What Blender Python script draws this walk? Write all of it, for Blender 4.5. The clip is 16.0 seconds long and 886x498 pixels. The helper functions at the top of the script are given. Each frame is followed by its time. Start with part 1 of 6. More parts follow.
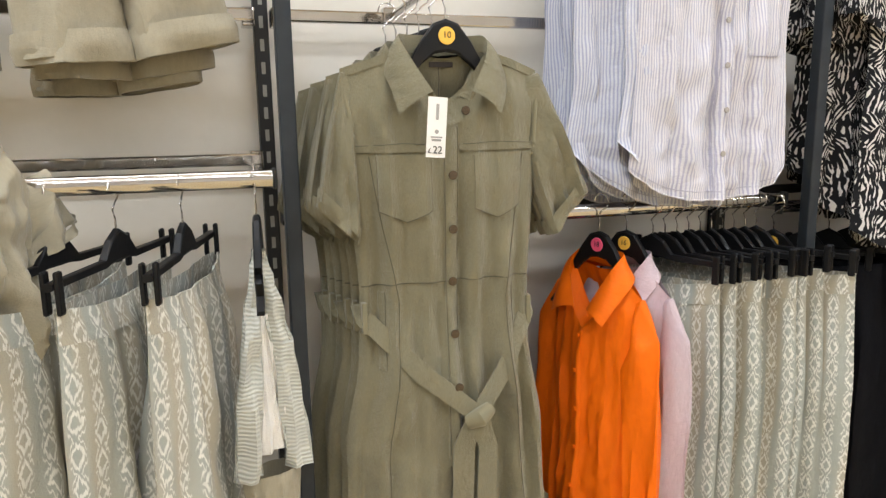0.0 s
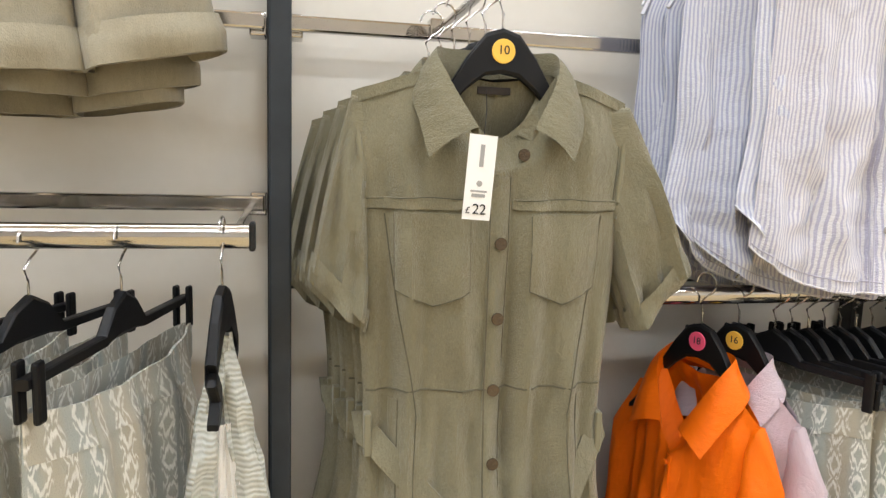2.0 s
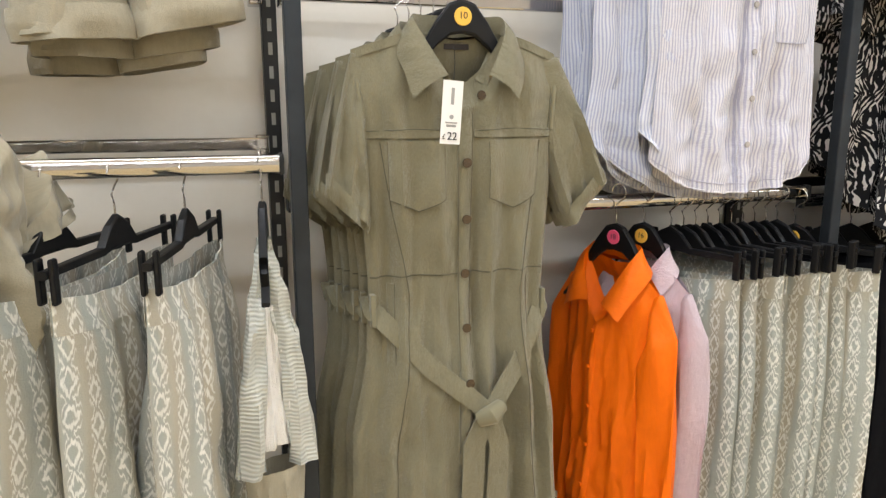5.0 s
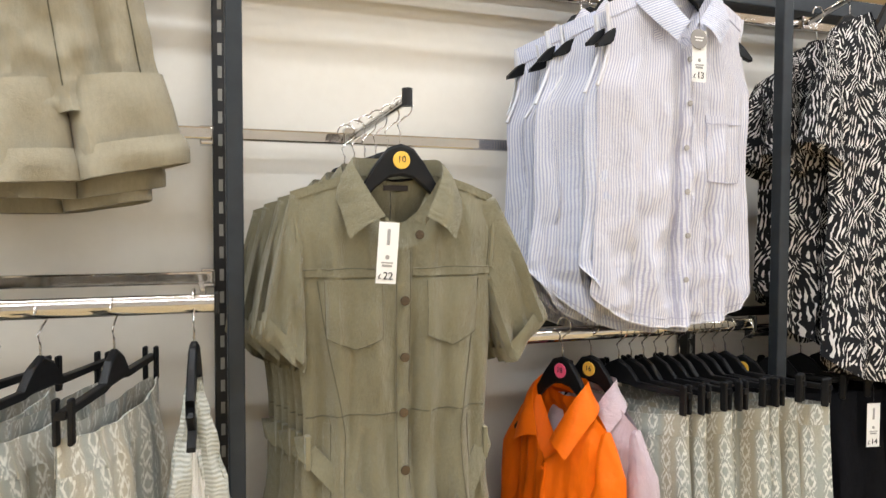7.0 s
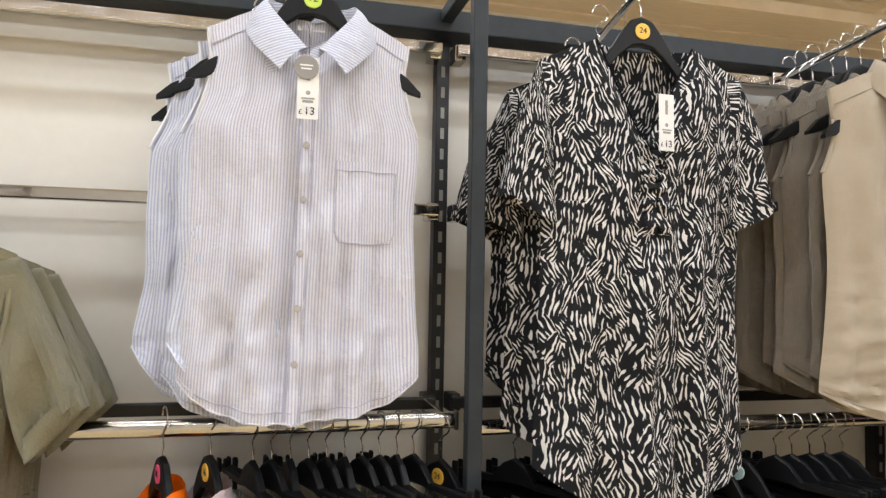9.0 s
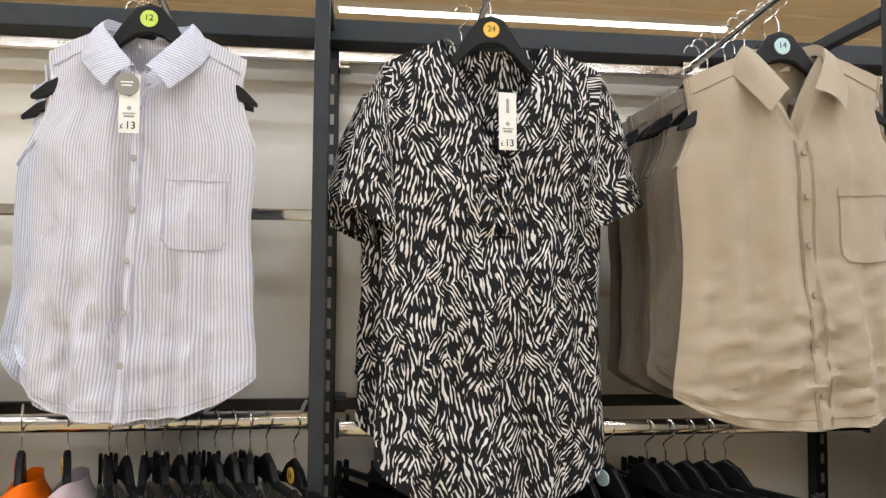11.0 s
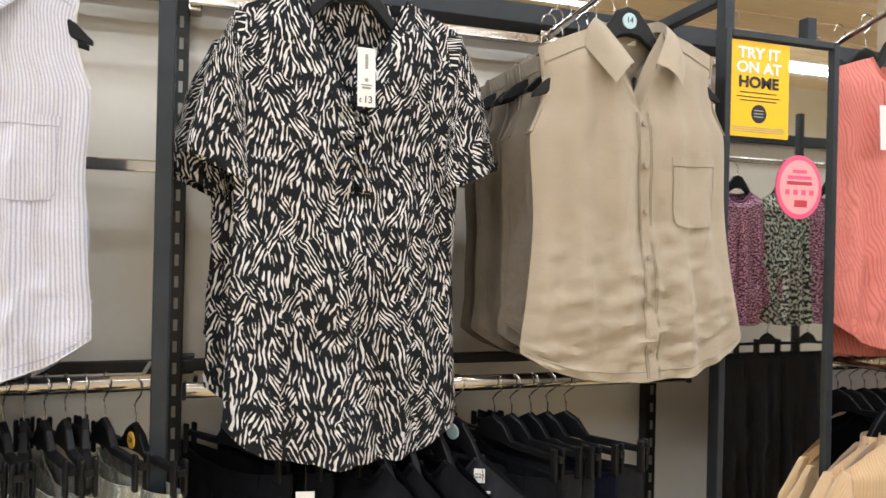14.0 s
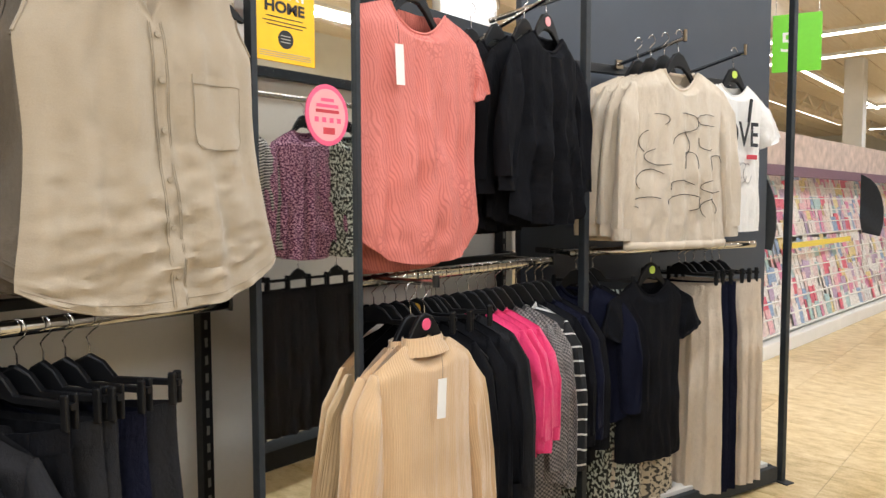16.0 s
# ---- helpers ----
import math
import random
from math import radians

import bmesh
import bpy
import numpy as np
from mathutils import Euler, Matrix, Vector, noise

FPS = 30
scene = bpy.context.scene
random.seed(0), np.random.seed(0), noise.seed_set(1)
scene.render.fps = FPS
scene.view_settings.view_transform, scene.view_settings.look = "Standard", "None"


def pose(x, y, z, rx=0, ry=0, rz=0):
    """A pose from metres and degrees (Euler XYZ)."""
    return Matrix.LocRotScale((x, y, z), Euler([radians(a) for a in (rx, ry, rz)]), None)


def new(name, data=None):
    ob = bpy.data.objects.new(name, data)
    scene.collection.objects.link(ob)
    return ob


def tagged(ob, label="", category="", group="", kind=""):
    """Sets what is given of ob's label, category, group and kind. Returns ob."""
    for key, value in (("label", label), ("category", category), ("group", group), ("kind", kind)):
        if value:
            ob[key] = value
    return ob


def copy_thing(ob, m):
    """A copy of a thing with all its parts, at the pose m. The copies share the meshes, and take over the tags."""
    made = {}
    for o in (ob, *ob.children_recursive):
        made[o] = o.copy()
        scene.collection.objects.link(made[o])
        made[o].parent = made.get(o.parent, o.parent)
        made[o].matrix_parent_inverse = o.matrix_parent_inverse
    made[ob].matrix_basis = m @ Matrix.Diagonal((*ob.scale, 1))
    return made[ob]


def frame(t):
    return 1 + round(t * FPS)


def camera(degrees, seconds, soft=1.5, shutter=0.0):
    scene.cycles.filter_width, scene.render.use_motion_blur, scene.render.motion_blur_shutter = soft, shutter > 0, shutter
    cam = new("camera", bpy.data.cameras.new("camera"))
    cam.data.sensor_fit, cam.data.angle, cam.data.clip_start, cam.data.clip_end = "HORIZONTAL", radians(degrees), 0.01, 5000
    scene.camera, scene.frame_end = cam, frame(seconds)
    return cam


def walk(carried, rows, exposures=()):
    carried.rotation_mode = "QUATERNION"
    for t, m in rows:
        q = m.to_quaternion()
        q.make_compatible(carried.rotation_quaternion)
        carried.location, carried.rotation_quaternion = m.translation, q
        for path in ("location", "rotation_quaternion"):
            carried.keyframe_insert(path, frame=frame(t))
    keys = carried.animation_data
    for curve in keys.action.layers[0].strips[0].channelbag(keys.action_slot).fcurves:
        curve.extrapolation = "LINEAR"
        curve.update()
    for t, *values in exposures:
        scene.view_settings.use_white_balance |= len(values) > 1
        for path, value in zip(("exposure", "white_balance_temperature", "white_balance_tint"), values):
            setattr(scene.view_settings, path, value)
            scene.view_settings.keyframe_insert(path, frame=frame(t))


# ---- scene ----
cam = camera(64.2, 16.0, soft=1.35, shutter=0.12)
# seconds, place in metres, yaw, pitch, roll in degrees
ROWS = [
    (0.0, -0.057, 0.062, 1.342, -18.72, -10.37, 0.85),
    (0.5, -0.003, 0.111, 1.349, -15.23, -9.80, 0.09),
    (1.0, 0.059, 0.236, 1.356, -13.24, -8.63, -0.46),
    (1.5, 0.081, 0.367, 1.356, -12.22, -7.65, -1.08),
    (2.0, 0.107, 0.418, 1.356, -12.34, -7.61, -1.71),
    (2.5, 0.106, 0.401, 1.357, -12.98, -7.67, -1.88),
    (3.0, 0.072, 0.305, 1.355, -14.16, -7.97, -1.63),
    (3.5, 0.012, 0.194, 1.352, -15.95, -9.20, -0.97),
    (4.0, -0.039, 0.140, 1.336, -18.11, -11.58, 0.27),
    (6.5, -0.062, 0.106, 1.356, -19.27, -8.12, -0.42),
    (7.0, 0.020, 0.096, 1.384, -19.78, -2.26, -0.12),
    (7.5, 0.220, 0.145, 1.390, -20.85, 0.61, 0.28),
    (8.0, 0.453, 0.182, 1.409, -20.63, 2.29, 0.67),
    (8.5, 0.707, 0.152, 1.409, -18.15, 2.63, 0.03),
    (9.0, 0.966, 0.111, 1.401, -14.17, 2.83, -1.07),
    (9.5, 1.127, 0.120, 1.409, -10.61, 2.99, -1.65),
    (10.0, 1.264, 0.082, 1.414, -8.71, 3.26, -1.12),
    (12.5, 1.508, -0.020, 1.399, -6.09, 1.63, -0.50),
    (13.0, 1.467, -0.007, 1.401, -7.03, 1.05, -1.09),
    (13.5, 1.444, 0.001, 1.403, -10.83, 0.33, -1.44),
    (14.0, 1.460, 0.009, 1.402, -17.68, 0.01, -1.28),
    (14.5, 1.509, 0.003, 1.391, -25.85, -0.13, -0.91),
    (15.0, 1.546, -0.018, 1.382, -34.57, -0.70, -0.21),
    (15.5, 1.599, -0.044, 1.349, -42.19, -1.67, 0.39),
    (16.0, 1.618, -0.036, 1.347, -48.80, -3.64, 0.18),
]
walk(cam, [(t, pose(x, y, z, 90 + pitch, roll, yaw)) for t, x, y, z, yaw, pitch, roll in ROWS], exposures=[(0.0, 0.0), (7.5, 0.03), (9.5, -0.17), (12.5, -0.15), (14.0, 0.0), (16.0, 0.02)])

# ---------------------------------------------------------------- world and light
world = bpy.data.worlds.new("store_air")
world.use_nodes = True
world.node_tree.nodes["Background"].inputs["Color"].default_value = (1.0, 0.97, 0.94, 1)
world.node_tree.nodes["Background"].inputs["Strength"].default_value = 0.03
scene.world = world
LAMP_POWER = 104
CEILING_Z = 4.6
# rows of strip lights under the roof: x, y, length along x, share of power
FAR_TUBES = [(12.5, 5.6, 5, 0), (9.5, 7.5, 5, 0), (14.5, 2.2, 5, 90), (11.0, 1.2, 5, 90), (16.5, 3.0, 5, 90), (4.2, 2.9, 4, 0), (3.2, 6.8, 4, 0), (20.5, 4.1, 10, 0), (25.0, 5.9, 9, 0), (25.0, 1.5, 6, 90), (32.0, 2.5, 6, 90)]
STRIPS = [(-2.5, -2.4, 6, 1.12), (4.5, -2.4, 6, 1.55), (-2.5, 0.45, 6, 1.4), (4.2, 0.2, 6, 0.92), (1.0, -5.2, 8, 1.4), (8.5, -5.2, 6, 1.3), (-1.0, 4.6, 6, 1), (6.5, 4.4, 6, 1), (12.0, -0.6, 6, 1.2), (12.0, 4.0, 6, 1), (23.0, 1.0, 8, 2.0), (31.0, 4.0, 8, 2.0)]


def strip_lamp(x, y, length, power):
    data = bpy.data.lights.new("strip_lamp", "AREA")
    data.shape, data.size, data.size_y, data.energy, data.color = "RECTANGLE", length, 0.16, power, (0.845, 0.935, 1.04)
    ob = new("strip_lamp", data)
    ob.matrix_world = pose(x, y, CEILING_Z - 0.62)
    return ob


def up_lamp(x, y, length, power):
    """An added lamp above a strip light's closed housing, to brighten the roof."""
    ob = strip_lamp(x, y, length, power)
    ob.matrix_world = pose(x, y, CEILING_Z - 0.44, 180)
    return ob


for x, y, length, share in STRIPS:
    strip_lamp(x, y, length, LAMP_POWER * share)
    up_lamp(x, y, length, LAMP_POWER * share * 0.14)


# ---------------------------------------------------------------- materials
class Nodes:
    """A small builder of shader trees."""

    def __init__(self, name, rough=0.6, metal=0.0):
        self.mat = bpy.data.materials.new(name)
        self.mat.use_nodes = True
        self.tree = self.mat.node_tree
        self.bsdf = self.tree.nodes["Principled BSDF"]
        self.bsdf.inputs["Roughness"].default_value = rough
        self.bsdf.inputs["Metallic"].default_value = metal

    def node(self, kind, **inputs):
        n = self.tree.nodes.new(kind)
        for key, value in inputs.items():
            self.put(n.inputs[key.replace("_", " ")], value)
        return n

    def put(self, socket, value):
        if isinstance(value, bpy.types.NodeSocket):
            self.tree.links.new(value, socket)
        else:
            socket.default_value = value

    def math(self, op, a, b=0.0, clamp=False):
        n = self.tree.nodes.new("ShaderNodeMath")
        n.operation, n.use_clamp = op, clamp
        self.put(n.inputs[0], a)
        self.put(n.inputs[1], b)
        return n.outputs[0]

    def uv(self):
        return self.tree.nodes.new("ShaderNodeUVMap").outputs[0]

    def local(self):
        return self.tree.nodes.new("ShaderNodeTexCoord").outputs["Object"]

    def split(self, vec):
        n = self.node("ShaderNodeSeparateXYZ", Vector=vec)
        return n.outputs[0], n.outputs[1], n.outputs[2]

    def join(self, x, y, z=0.0):
        return self.node("ShaderNodeCombineXYZ", X=x, Y=y, Z=z).outputs[0]

    def noise(self, vec, scale, detail=2.0, rough=0.5):
        return self.node("ShaderNodeTexNoise", Vector=vec, Scale=scale, Detail=detail, Roughness=rough).outputs["Fac"]

    def scale(self, vec, x, y, z):
        n = self.node("ShaderNodeMapping", Vector=vec)
        n.inputs["Scale"].default_value = (x, y, z)
        return n.outputs[0]

    def ramp(self, fac, stops):
        n = self.node("ShaderNodeValToRGB", Fac=fac)
        while len(n.color_ramp.elements) < len(stops):
            n.color_ramp.elements.new(0.5)
        for e, (p, c) in zip(n.color_ramp.elements, stops):
            e.position, e.color = p, (*c, 1) if len(c) == 3 else c
        return n.outputs[0]

    def mix(self, fac, a, b):
        n = self.tree.nodes.new("ShaderNodeMix")
        n.data_type = "RGBA"
        self.put(n.inputs[0], fac)
        for socket, value in ((n.inputs[6], a), (n.inputs[7], b)):
            self.put(socket, (*value, 1) if isinstance(value, tuple) and len(value) == 3 else value)
        return n.outputs[2]

    def color(self, value):
        self.put(self.bsdf.inputs["Base Color"], (*value, 1) if isinstance(value, tuple) else value)
        return self

    def bump(self, height, strength=0.3, distance=0.002):
        n = self.node("ShaderNodeBump", Height=height, Strength=strength, Distance=distance)
        self.tree.links.new(n.outputs[0], self.bsdf.inputs["Normal"])
        return self

    def sheen(self, amount=0.3):
        self.bsdf.inputs["Sheen Weight"].default_value = amount
        return self


def weave(n, strength=0.25, grain=(22, 11)):
    """Fine thread relief with soft crumples."""
    uv = n.uv()
    threads = n.noise(n.scale(uv, 1100, 380, 1), 1.0, 2)
    crumple = n.noise(n.scale(uv, grain[0], grain[1], 1), 1.0, 5, 0.6)
    n.bump(n.math("ADD", n.math("MULTIPLY", threads, 0.35), n.math("MULTIPLY", crumple, 2.6)), min(1.0, strength * 1.9), 0.010)
    return uv, threads, crumple


def cloth(name, base, dark=0.8, rough=0.85, strength=0.3, sheen=0.25, grain=(22, 11), slubs=(240, 45), gloss=0.2):
    """Plain woven cloth: thread grain and uneven dye."""
    n = Nodes(name, rough)
    uv, threads, crumple = weave(n, strength, grain)
    slub = n.noise(n.scale(uv, slubs[0], slubs[1], 1), 1.0, 3)
    n.bsdf.inputs["Specular IOR Level"].default_value = gloss
    tone = n.math("ADD", n.math("MULTIPLY", threads, 0.45), n.math("ADD", n.math("MULTIPLY", crumple, 0.3), n.math("MULTIPLY", slub, 0.35)))
    n.color(n.ramp(tone, [(0.32, tuple(c * dark for c in base)), (0.68, tuple(min(1, c * 1.08) for c in base))]))
    n.sheen(sheen)
    return n.mat


def plain(name, base, rough=0.5, metal=0.0, wear=0.12, grain=30.0, gloss=0.5):
    """Paint, plastic or metal with slight unevenness and smudges."""
    n = Nodes(name, rough, metal)
    n.bsdf.inputs["Specular IOR Level"].default_value = gloss
    fac = n.noise(n.local(), grain, 4)
    n.color(n.ramp(fac, [(0.3, tuple(c * (1 - wear) for c in base)), (0.7, tuple(min(1, c * (1 + wear * 0.5)) for c in base))]))
    n.put(n.bsdf.inputs["Roughness"], n.math("ADD", rough - 0.06, n.math("MULTIPLY", n.noise(n.local(), grain * 2.7, 3), 0.14)))
    n.bump(n.noise(n.local(), grain * 12, 2), 0.05, 0.001)
    return n.mat


def striped(name, light, line, period, share):
    """Fine vertical stripes, slightly uneven, on crinkled cotton."""
    n = Nodes(name, 0.85)
    uv, threads, crumple = weave(n, 0.35)
    u, v, _ = n.split(uv)
    wob = n.math("MULTIPLY", n.math("SUBTRACT", n.noise(n.scale(uv, 9, 4, 1), 1.0, 2), 0.5), 0.006)
    ph = n.math("FRACT", n.math("DIVIDE", n.math("ADD", u, wob), period))
    band = n.math("ABSOLUTE", n.math("SUBTRACT", ph, 0.5))
    fac = n.math("MULTIPLY", n.math("SUBTRACT", share * 0.5 + 0.05, band), 14.0, True)
    fac = n.math("MULTIPLY", fac, n.math("ADD", 0.55, n.math("MULTIPLY", threads, 0.6)), True)
    n.color(n.mix(fac, light, line))
    n.sheen(0.2)
    return n.mat


def brush_print(name, dark, light, su, sv, level=0.5, soft=0.05, tilt=0.35):
    """Short brush strokes, mostly upright, leaning this way and that."""
    n = Nodes(name, 0.8)
    uv, threads, crumple = weave(n, 0.25)
    lean = n.math("MULTIPLY", n.math("SUBTRACT", n.noise(n.scale(uv, 19, 13, 1), 1.0, 1), 0.5), tilt * 2.6)
    u, v, _ = n.split(uv)
    u2 = n.math("ADD", u, n.math("MULTIPLY", lean, 0.024))
    fac = n.noise(n.join(n.math("MULTIPLY", u2, su), n.math("MULTIPLY", v, sv)), 1.0, 0.7, 0.5)
    n.color(n.ramp(fac, [(level - soft * 0.5, dark), (level + soft * 0.5, light)]))
    return n.mat


def dash_print(name, dark, light, patch, su, sv, gap=0.1, slant=0.9):
    """Patches of short wavy dashes, each patch with its own slant."""
    n = Nodes(name, 0.8)
    n.bsdf.inputs["Specular IOR Level"].default_value = 0.2
    uv, threads, crumple = weave(n, 0.25)
    warp = n.node("ShaderNodeVectorMath", Vector=uv)
    warp.operation = "MULTIPLY_ADD"
    jitter = n.node("ShaderNodeTexNoise", Vector=n.scale(uv, 55, 30, 1), Scale=1.0, Detail=1.0)
    n.tree.links.new(jitter.outputs["Color"], warp.inputs[0])
    warp.inputs[1].default_value = (0.010, 0.014, 0.0)
    n.tree.links.new(uv, warp.inputs[2])
    cells = n.node("ShaderNodeTexVoronoi", Vector=n.scale(warp.outputs[0], patch, patch * 0.55, 1), Scale=1.0)
    cells.voronoi_dimensions = "2D"
    tone, _, _ = n.split(cells.outputs["Color"])
    cu, cv, _ = n.split(cells.outputs["Position"])
    u, v, _ = n.split(warp.outputs[0])
    rise = n.math("SUBTRACT", v, n.math("DIVIDE", cv, patch * 0.55))
    bent = n.math("ADD", u, n.math("MULTIPLY", rise, n.math("MULTIPLY", n.math("SUBTRACT", tone, 0.5), slant * 2.0)))
    drift = n.math("MULTIPLY", n.noise(n.scale(uv, sv * 1.6, sv, 1), 1.0, 1), 9.0)
    wave = n.math("SINE", n.math("ADD", n.math("MULTIPLY", bent, su * 6.2832), n.math("ADD", drift, n.math("MULTIPLY", tone, 40.0))))
    broken = n.math("MULTIPLY", n.math("SUBTRACT", n.noise(n.scale(uv, su * 0.60, su * 0.38, 1), 1.0, 1), 0.5), 5.0)
    fac = n.math("MULTIPLY", n.math("SUBTRACT", n.math("ADD", wave, broken), gap), 3.5, True)
    n.color(n.mix(fac, dark, light))
    return n.mat


def ikat(name, ground_a, ground_b, motif):
    """Columns of pale blurred diamonds and rings on sage and sand stripes."""
    n = Nodes(name, 0.85)
    uv, threads, crumple = weave(n, 0.3)
    u, v, _ = n.split(uv)
    jag = n.math("MULTIPLY", n.math("SUBTRACT", n.noise(n.scale(uv, 260, 30, 1), 1.0, 1), 0.5), 0.026)
    col = 0.038
    cell = n.math("FLOOR", n.math("DIVIDE", u, col))
    pu = n.math("ABSOLUTE", n.math("SUBTRACT", n.math("FRACT", n.math("DIVIDE", u, col)), 0.5))
    vv = n.math("ADD", n.math("ADD", v, n.math("MULTIPLY", cell, 0.027)), jag)
    pv = n.math("ABSOLUTE", n.math("SUBTRACT", n.math("FRACT", n.math("DIVIDE", vv, 0.052)), 0.5))
    d = n.math("ADD", n.math("DIVIDE", pu, 0.34), n.math("DIVIDE", pv, 0.47))
    d = n.math("ADD", d, n.math("MULTIPLY", n.math("SUBTRACT", n.noise(n.scale(uv, 110, 36, 1), 1.0, 2), 0.5), 0.65))
    ring = n.math("MULTIPLY", n.math("SUBTRACT", 0.26, n.math("ABSOLUTE", n.math("SUBTRACT", d, 0.74))), 7.0, True)
    outer = n.math("MULTIPLY", n.math("SUBTRACT", 0.16, n.math("ABSOLUTE", n.math("SUBTRACT", d, 1.38))), 7.0, True)
    inside = n.math("MULTIPLY", n.math("SUBTRACT", 0.36, pu), 14.0, True)
    fac = n.math("MULTIPLY", n.math("MAXIMUM", ring, outer), inside)
    fac = n.math("MULTIPLY", fac, n.math("ADD", 0.30, n.math("MULTIPLY", n.noise(n.scale(uv, 120, 40, 1), 1.0, 2), 0.85)), True)
    band = n.math("MULTIPLY", n.math("SUBTRACT", n.noise(n.scale(uv, 17, 1.2, 1), 1.0, 1), 0.42), 6.0, True)
    ground = n.mix(band, ground_a, ground_b)
    n.color(n.mix(fac, ground, motif))
    n.sheen(0.2)
    return n.mat


def jacquard(name, base, deep):
    """Tone-on-tone animal figure woven into the cloth."""
    n = Nodes(name, 0.7)
    uv, threads, crumple = weave(n, 0.25)
    warp = n.noise(n.scale(uv, 13, 7, 1), 1.0, 2)
    u, v, _ = n.split(uv)
    ph = n.math("ADD", n.math("MULTIPLY", n.math("ADD", u, n.math("MULTIPLY", v, 0.25)), 460.0), n.math("MULTIPLY", warp, 30.0))
    lines = n.math("MULTIPLY", n.math("SUBTRACT", n.math("SINE", n.math("MULTIPLY", ph, 1.6)), 0.2), 2.2, True)
    cells = n.node("ShaderNodeTexVoronoi", Vector=n.scale(uv, 62, 46, 1), Scale=1.0)
    cells.feature = "DISTANCE_TO_EDGE"
    spots = n.math("MULTIPLY", n.math("SUBTRACT", 0.14, cells.outputs["Distance"]), 14.0, True)
    pick = n.math("MULTIPLY", n.math("SUBTRACT", n.noise(n.scale(uv, 6, 5, 1), 1.0, 1), 0.55), 12.0, True)
    fac = n.math("ADD", n.math("MULTIPLY", lines, n.math("SUBTRACT", 1.0, pick)), n.math("MULTIPLY", spots, pick), True)
    n.color(n.mix(fac, base, deep))
    return n.mat


def gathered(name, base, pale):
    """Cloth drawn into fine cross gathers on elastic."""
    n = Nodes(name, 0.85)
    uv = n.uv()
    u, v, _ = n.split(uv)
    wob = n.math("MULTIPLY", n.noise(n.scale(uv, 60, 30, 1), 1.0, 2), 7.0)
    rib = n.math("MULTIPLY", n.math("ADD", n.math("SINE", n.math("ADD", n.math("MULTIPLY", v, 820.0), wob)), 1.0), 0.5)
    n.color(n.mix(n.math("MULTIPLY", rib, n.noise(n.scale(uv, 90, 90, 1), 1.0, 2)), base, pale))
    n.bump(rib, 0.5, 0.0022)
    return n.mat


def ribbed(name, base):
    n = Nodes(name, 0.9)
    uv = n.uv()
    u, v, _ = n.split(uv)
    rib = n.math("MULTIPLY", n.math("ADD", n.math("SINE", n.math("MULTIPLY", u, 900.0)), 1.0), 0.5)
    soft = n.noise(n.scale(uv, 14, 9, 1), 1.0, 3)
    n.color(n.mix(n.math("ADD", n.math("MULTIPLY", rib, 0.45), n.math("MULTIPLY", soft, 0.5), True), tuple(c * 0.78 for c in base), base))
    n.bump(n.math("ADD", rib, n.math("MULTIPLY", soft, 2.0)), 0.5, 0.002)
    n.sheen(0.4)
    return n.mat


def checked(name, a, b):
    n = Nodes(name, 0.85)
    uv = n.uv()
    ch = n.node("ShaderNodeTexChecker", Vector=n.scale(uv, 130, 130, 1), Scale=1.0)
    fac = n.math("MULTIPLY", ch.outputs["Fac"], n.noise(n.scale(uv, 25, 25, 1), 1.0, 2))
    n.color(n.mix(fac, a, b))
    return n.mat


def bars(name, base, line, period, share):
    """Spaced cross stripes on dark cloth."""
    n = Nodes(name, 0.85)
    uv, threads, crumple = weave(n, 0.2)
    u, v, _ = n.split(uv)
    ph = n.math("FRACT", n.math("DIVIDE", n.math("ADD", v, n.math("MULTIPLY", u, 0.25)), period))
    n.color(n.mix(n.math("LESS_THAN", ph, share), base, line))
    return n.mat


OLIVE = cloth("olive_twill", (0.212, 0.190, 0.119), 0.66, strength=0.36, grain=(20, 10), slubs=(520, 140))
OLIVE_SEAM = cloth("olive_seam", (0.098, 0.087, 0.053), 0.8)
SHORTS = cloth("stone_olive_linen", (0.325, 0.29, 0.212), 0.82, strength=0.2, grain=(14, 9))
STRIPE = striped("lilac_striped_cotton", (0.72, 0.705, 0.745), (0.43, 0.42, 0.56), 0.0056, 0.42)
STRIPE_ACROSS = striped("blue_striped_cotton", (0.70, 0.71, 0.77), (0.40, 0.42, 0.60), 0.0056, 0.44)
ZEBRA = dash_print("black_white_brush_print", (0.010, 0.010, 0.012), (0.70, 0.67, 0.65), 34, 110, 26, 0.52, 0.85)
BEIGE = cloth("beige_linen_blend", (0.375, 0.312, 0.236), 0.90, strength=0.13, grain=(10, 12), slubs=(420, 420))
# the beige again, darkened for the shade between the packed shirts
BEIGE_SHADED = cloth("beige_linen_blend_shaded", (0.185, 0.155, 0.122), 0.78)
IKAT = ikat("sage_ikat_print", (0.43, 0.39, 0.30), (0.35, 0.37, 0.335), (0.82, 0.81, 0.75))
GATHERED = gathered("sage_gathered_cotton", (0.42, 0.425, 0.38), (0.56, 0.555, 0.51))
ORANGE = cloth("orange_satin", (0.86, 0.150, 0.002), 0.9, 0.5, 0.2, 0.0)
LILAC = cloth("lilac_cotton", (0.53, 0.42, 0.46), 0.86)
CORAL = jacquard("coral_jacquard", (0.68, 0.205, 0.17), (0.55, 0.145, 0.12))
CAMEL = ribbed("camel_rib_knit", (0.66, 0.44, 0.25))
BLACK = cloth("black_jersey", (0.008, 0.008, 0.010), 0.7, 0.85, 0.25, 0.0, gloss=0.08)
CHARCOAL = cloth("charcoal_wool", (0.022, 0.022, 0.025), 0.7, 0.85, 0.3, 0.01, gloss=0.1)
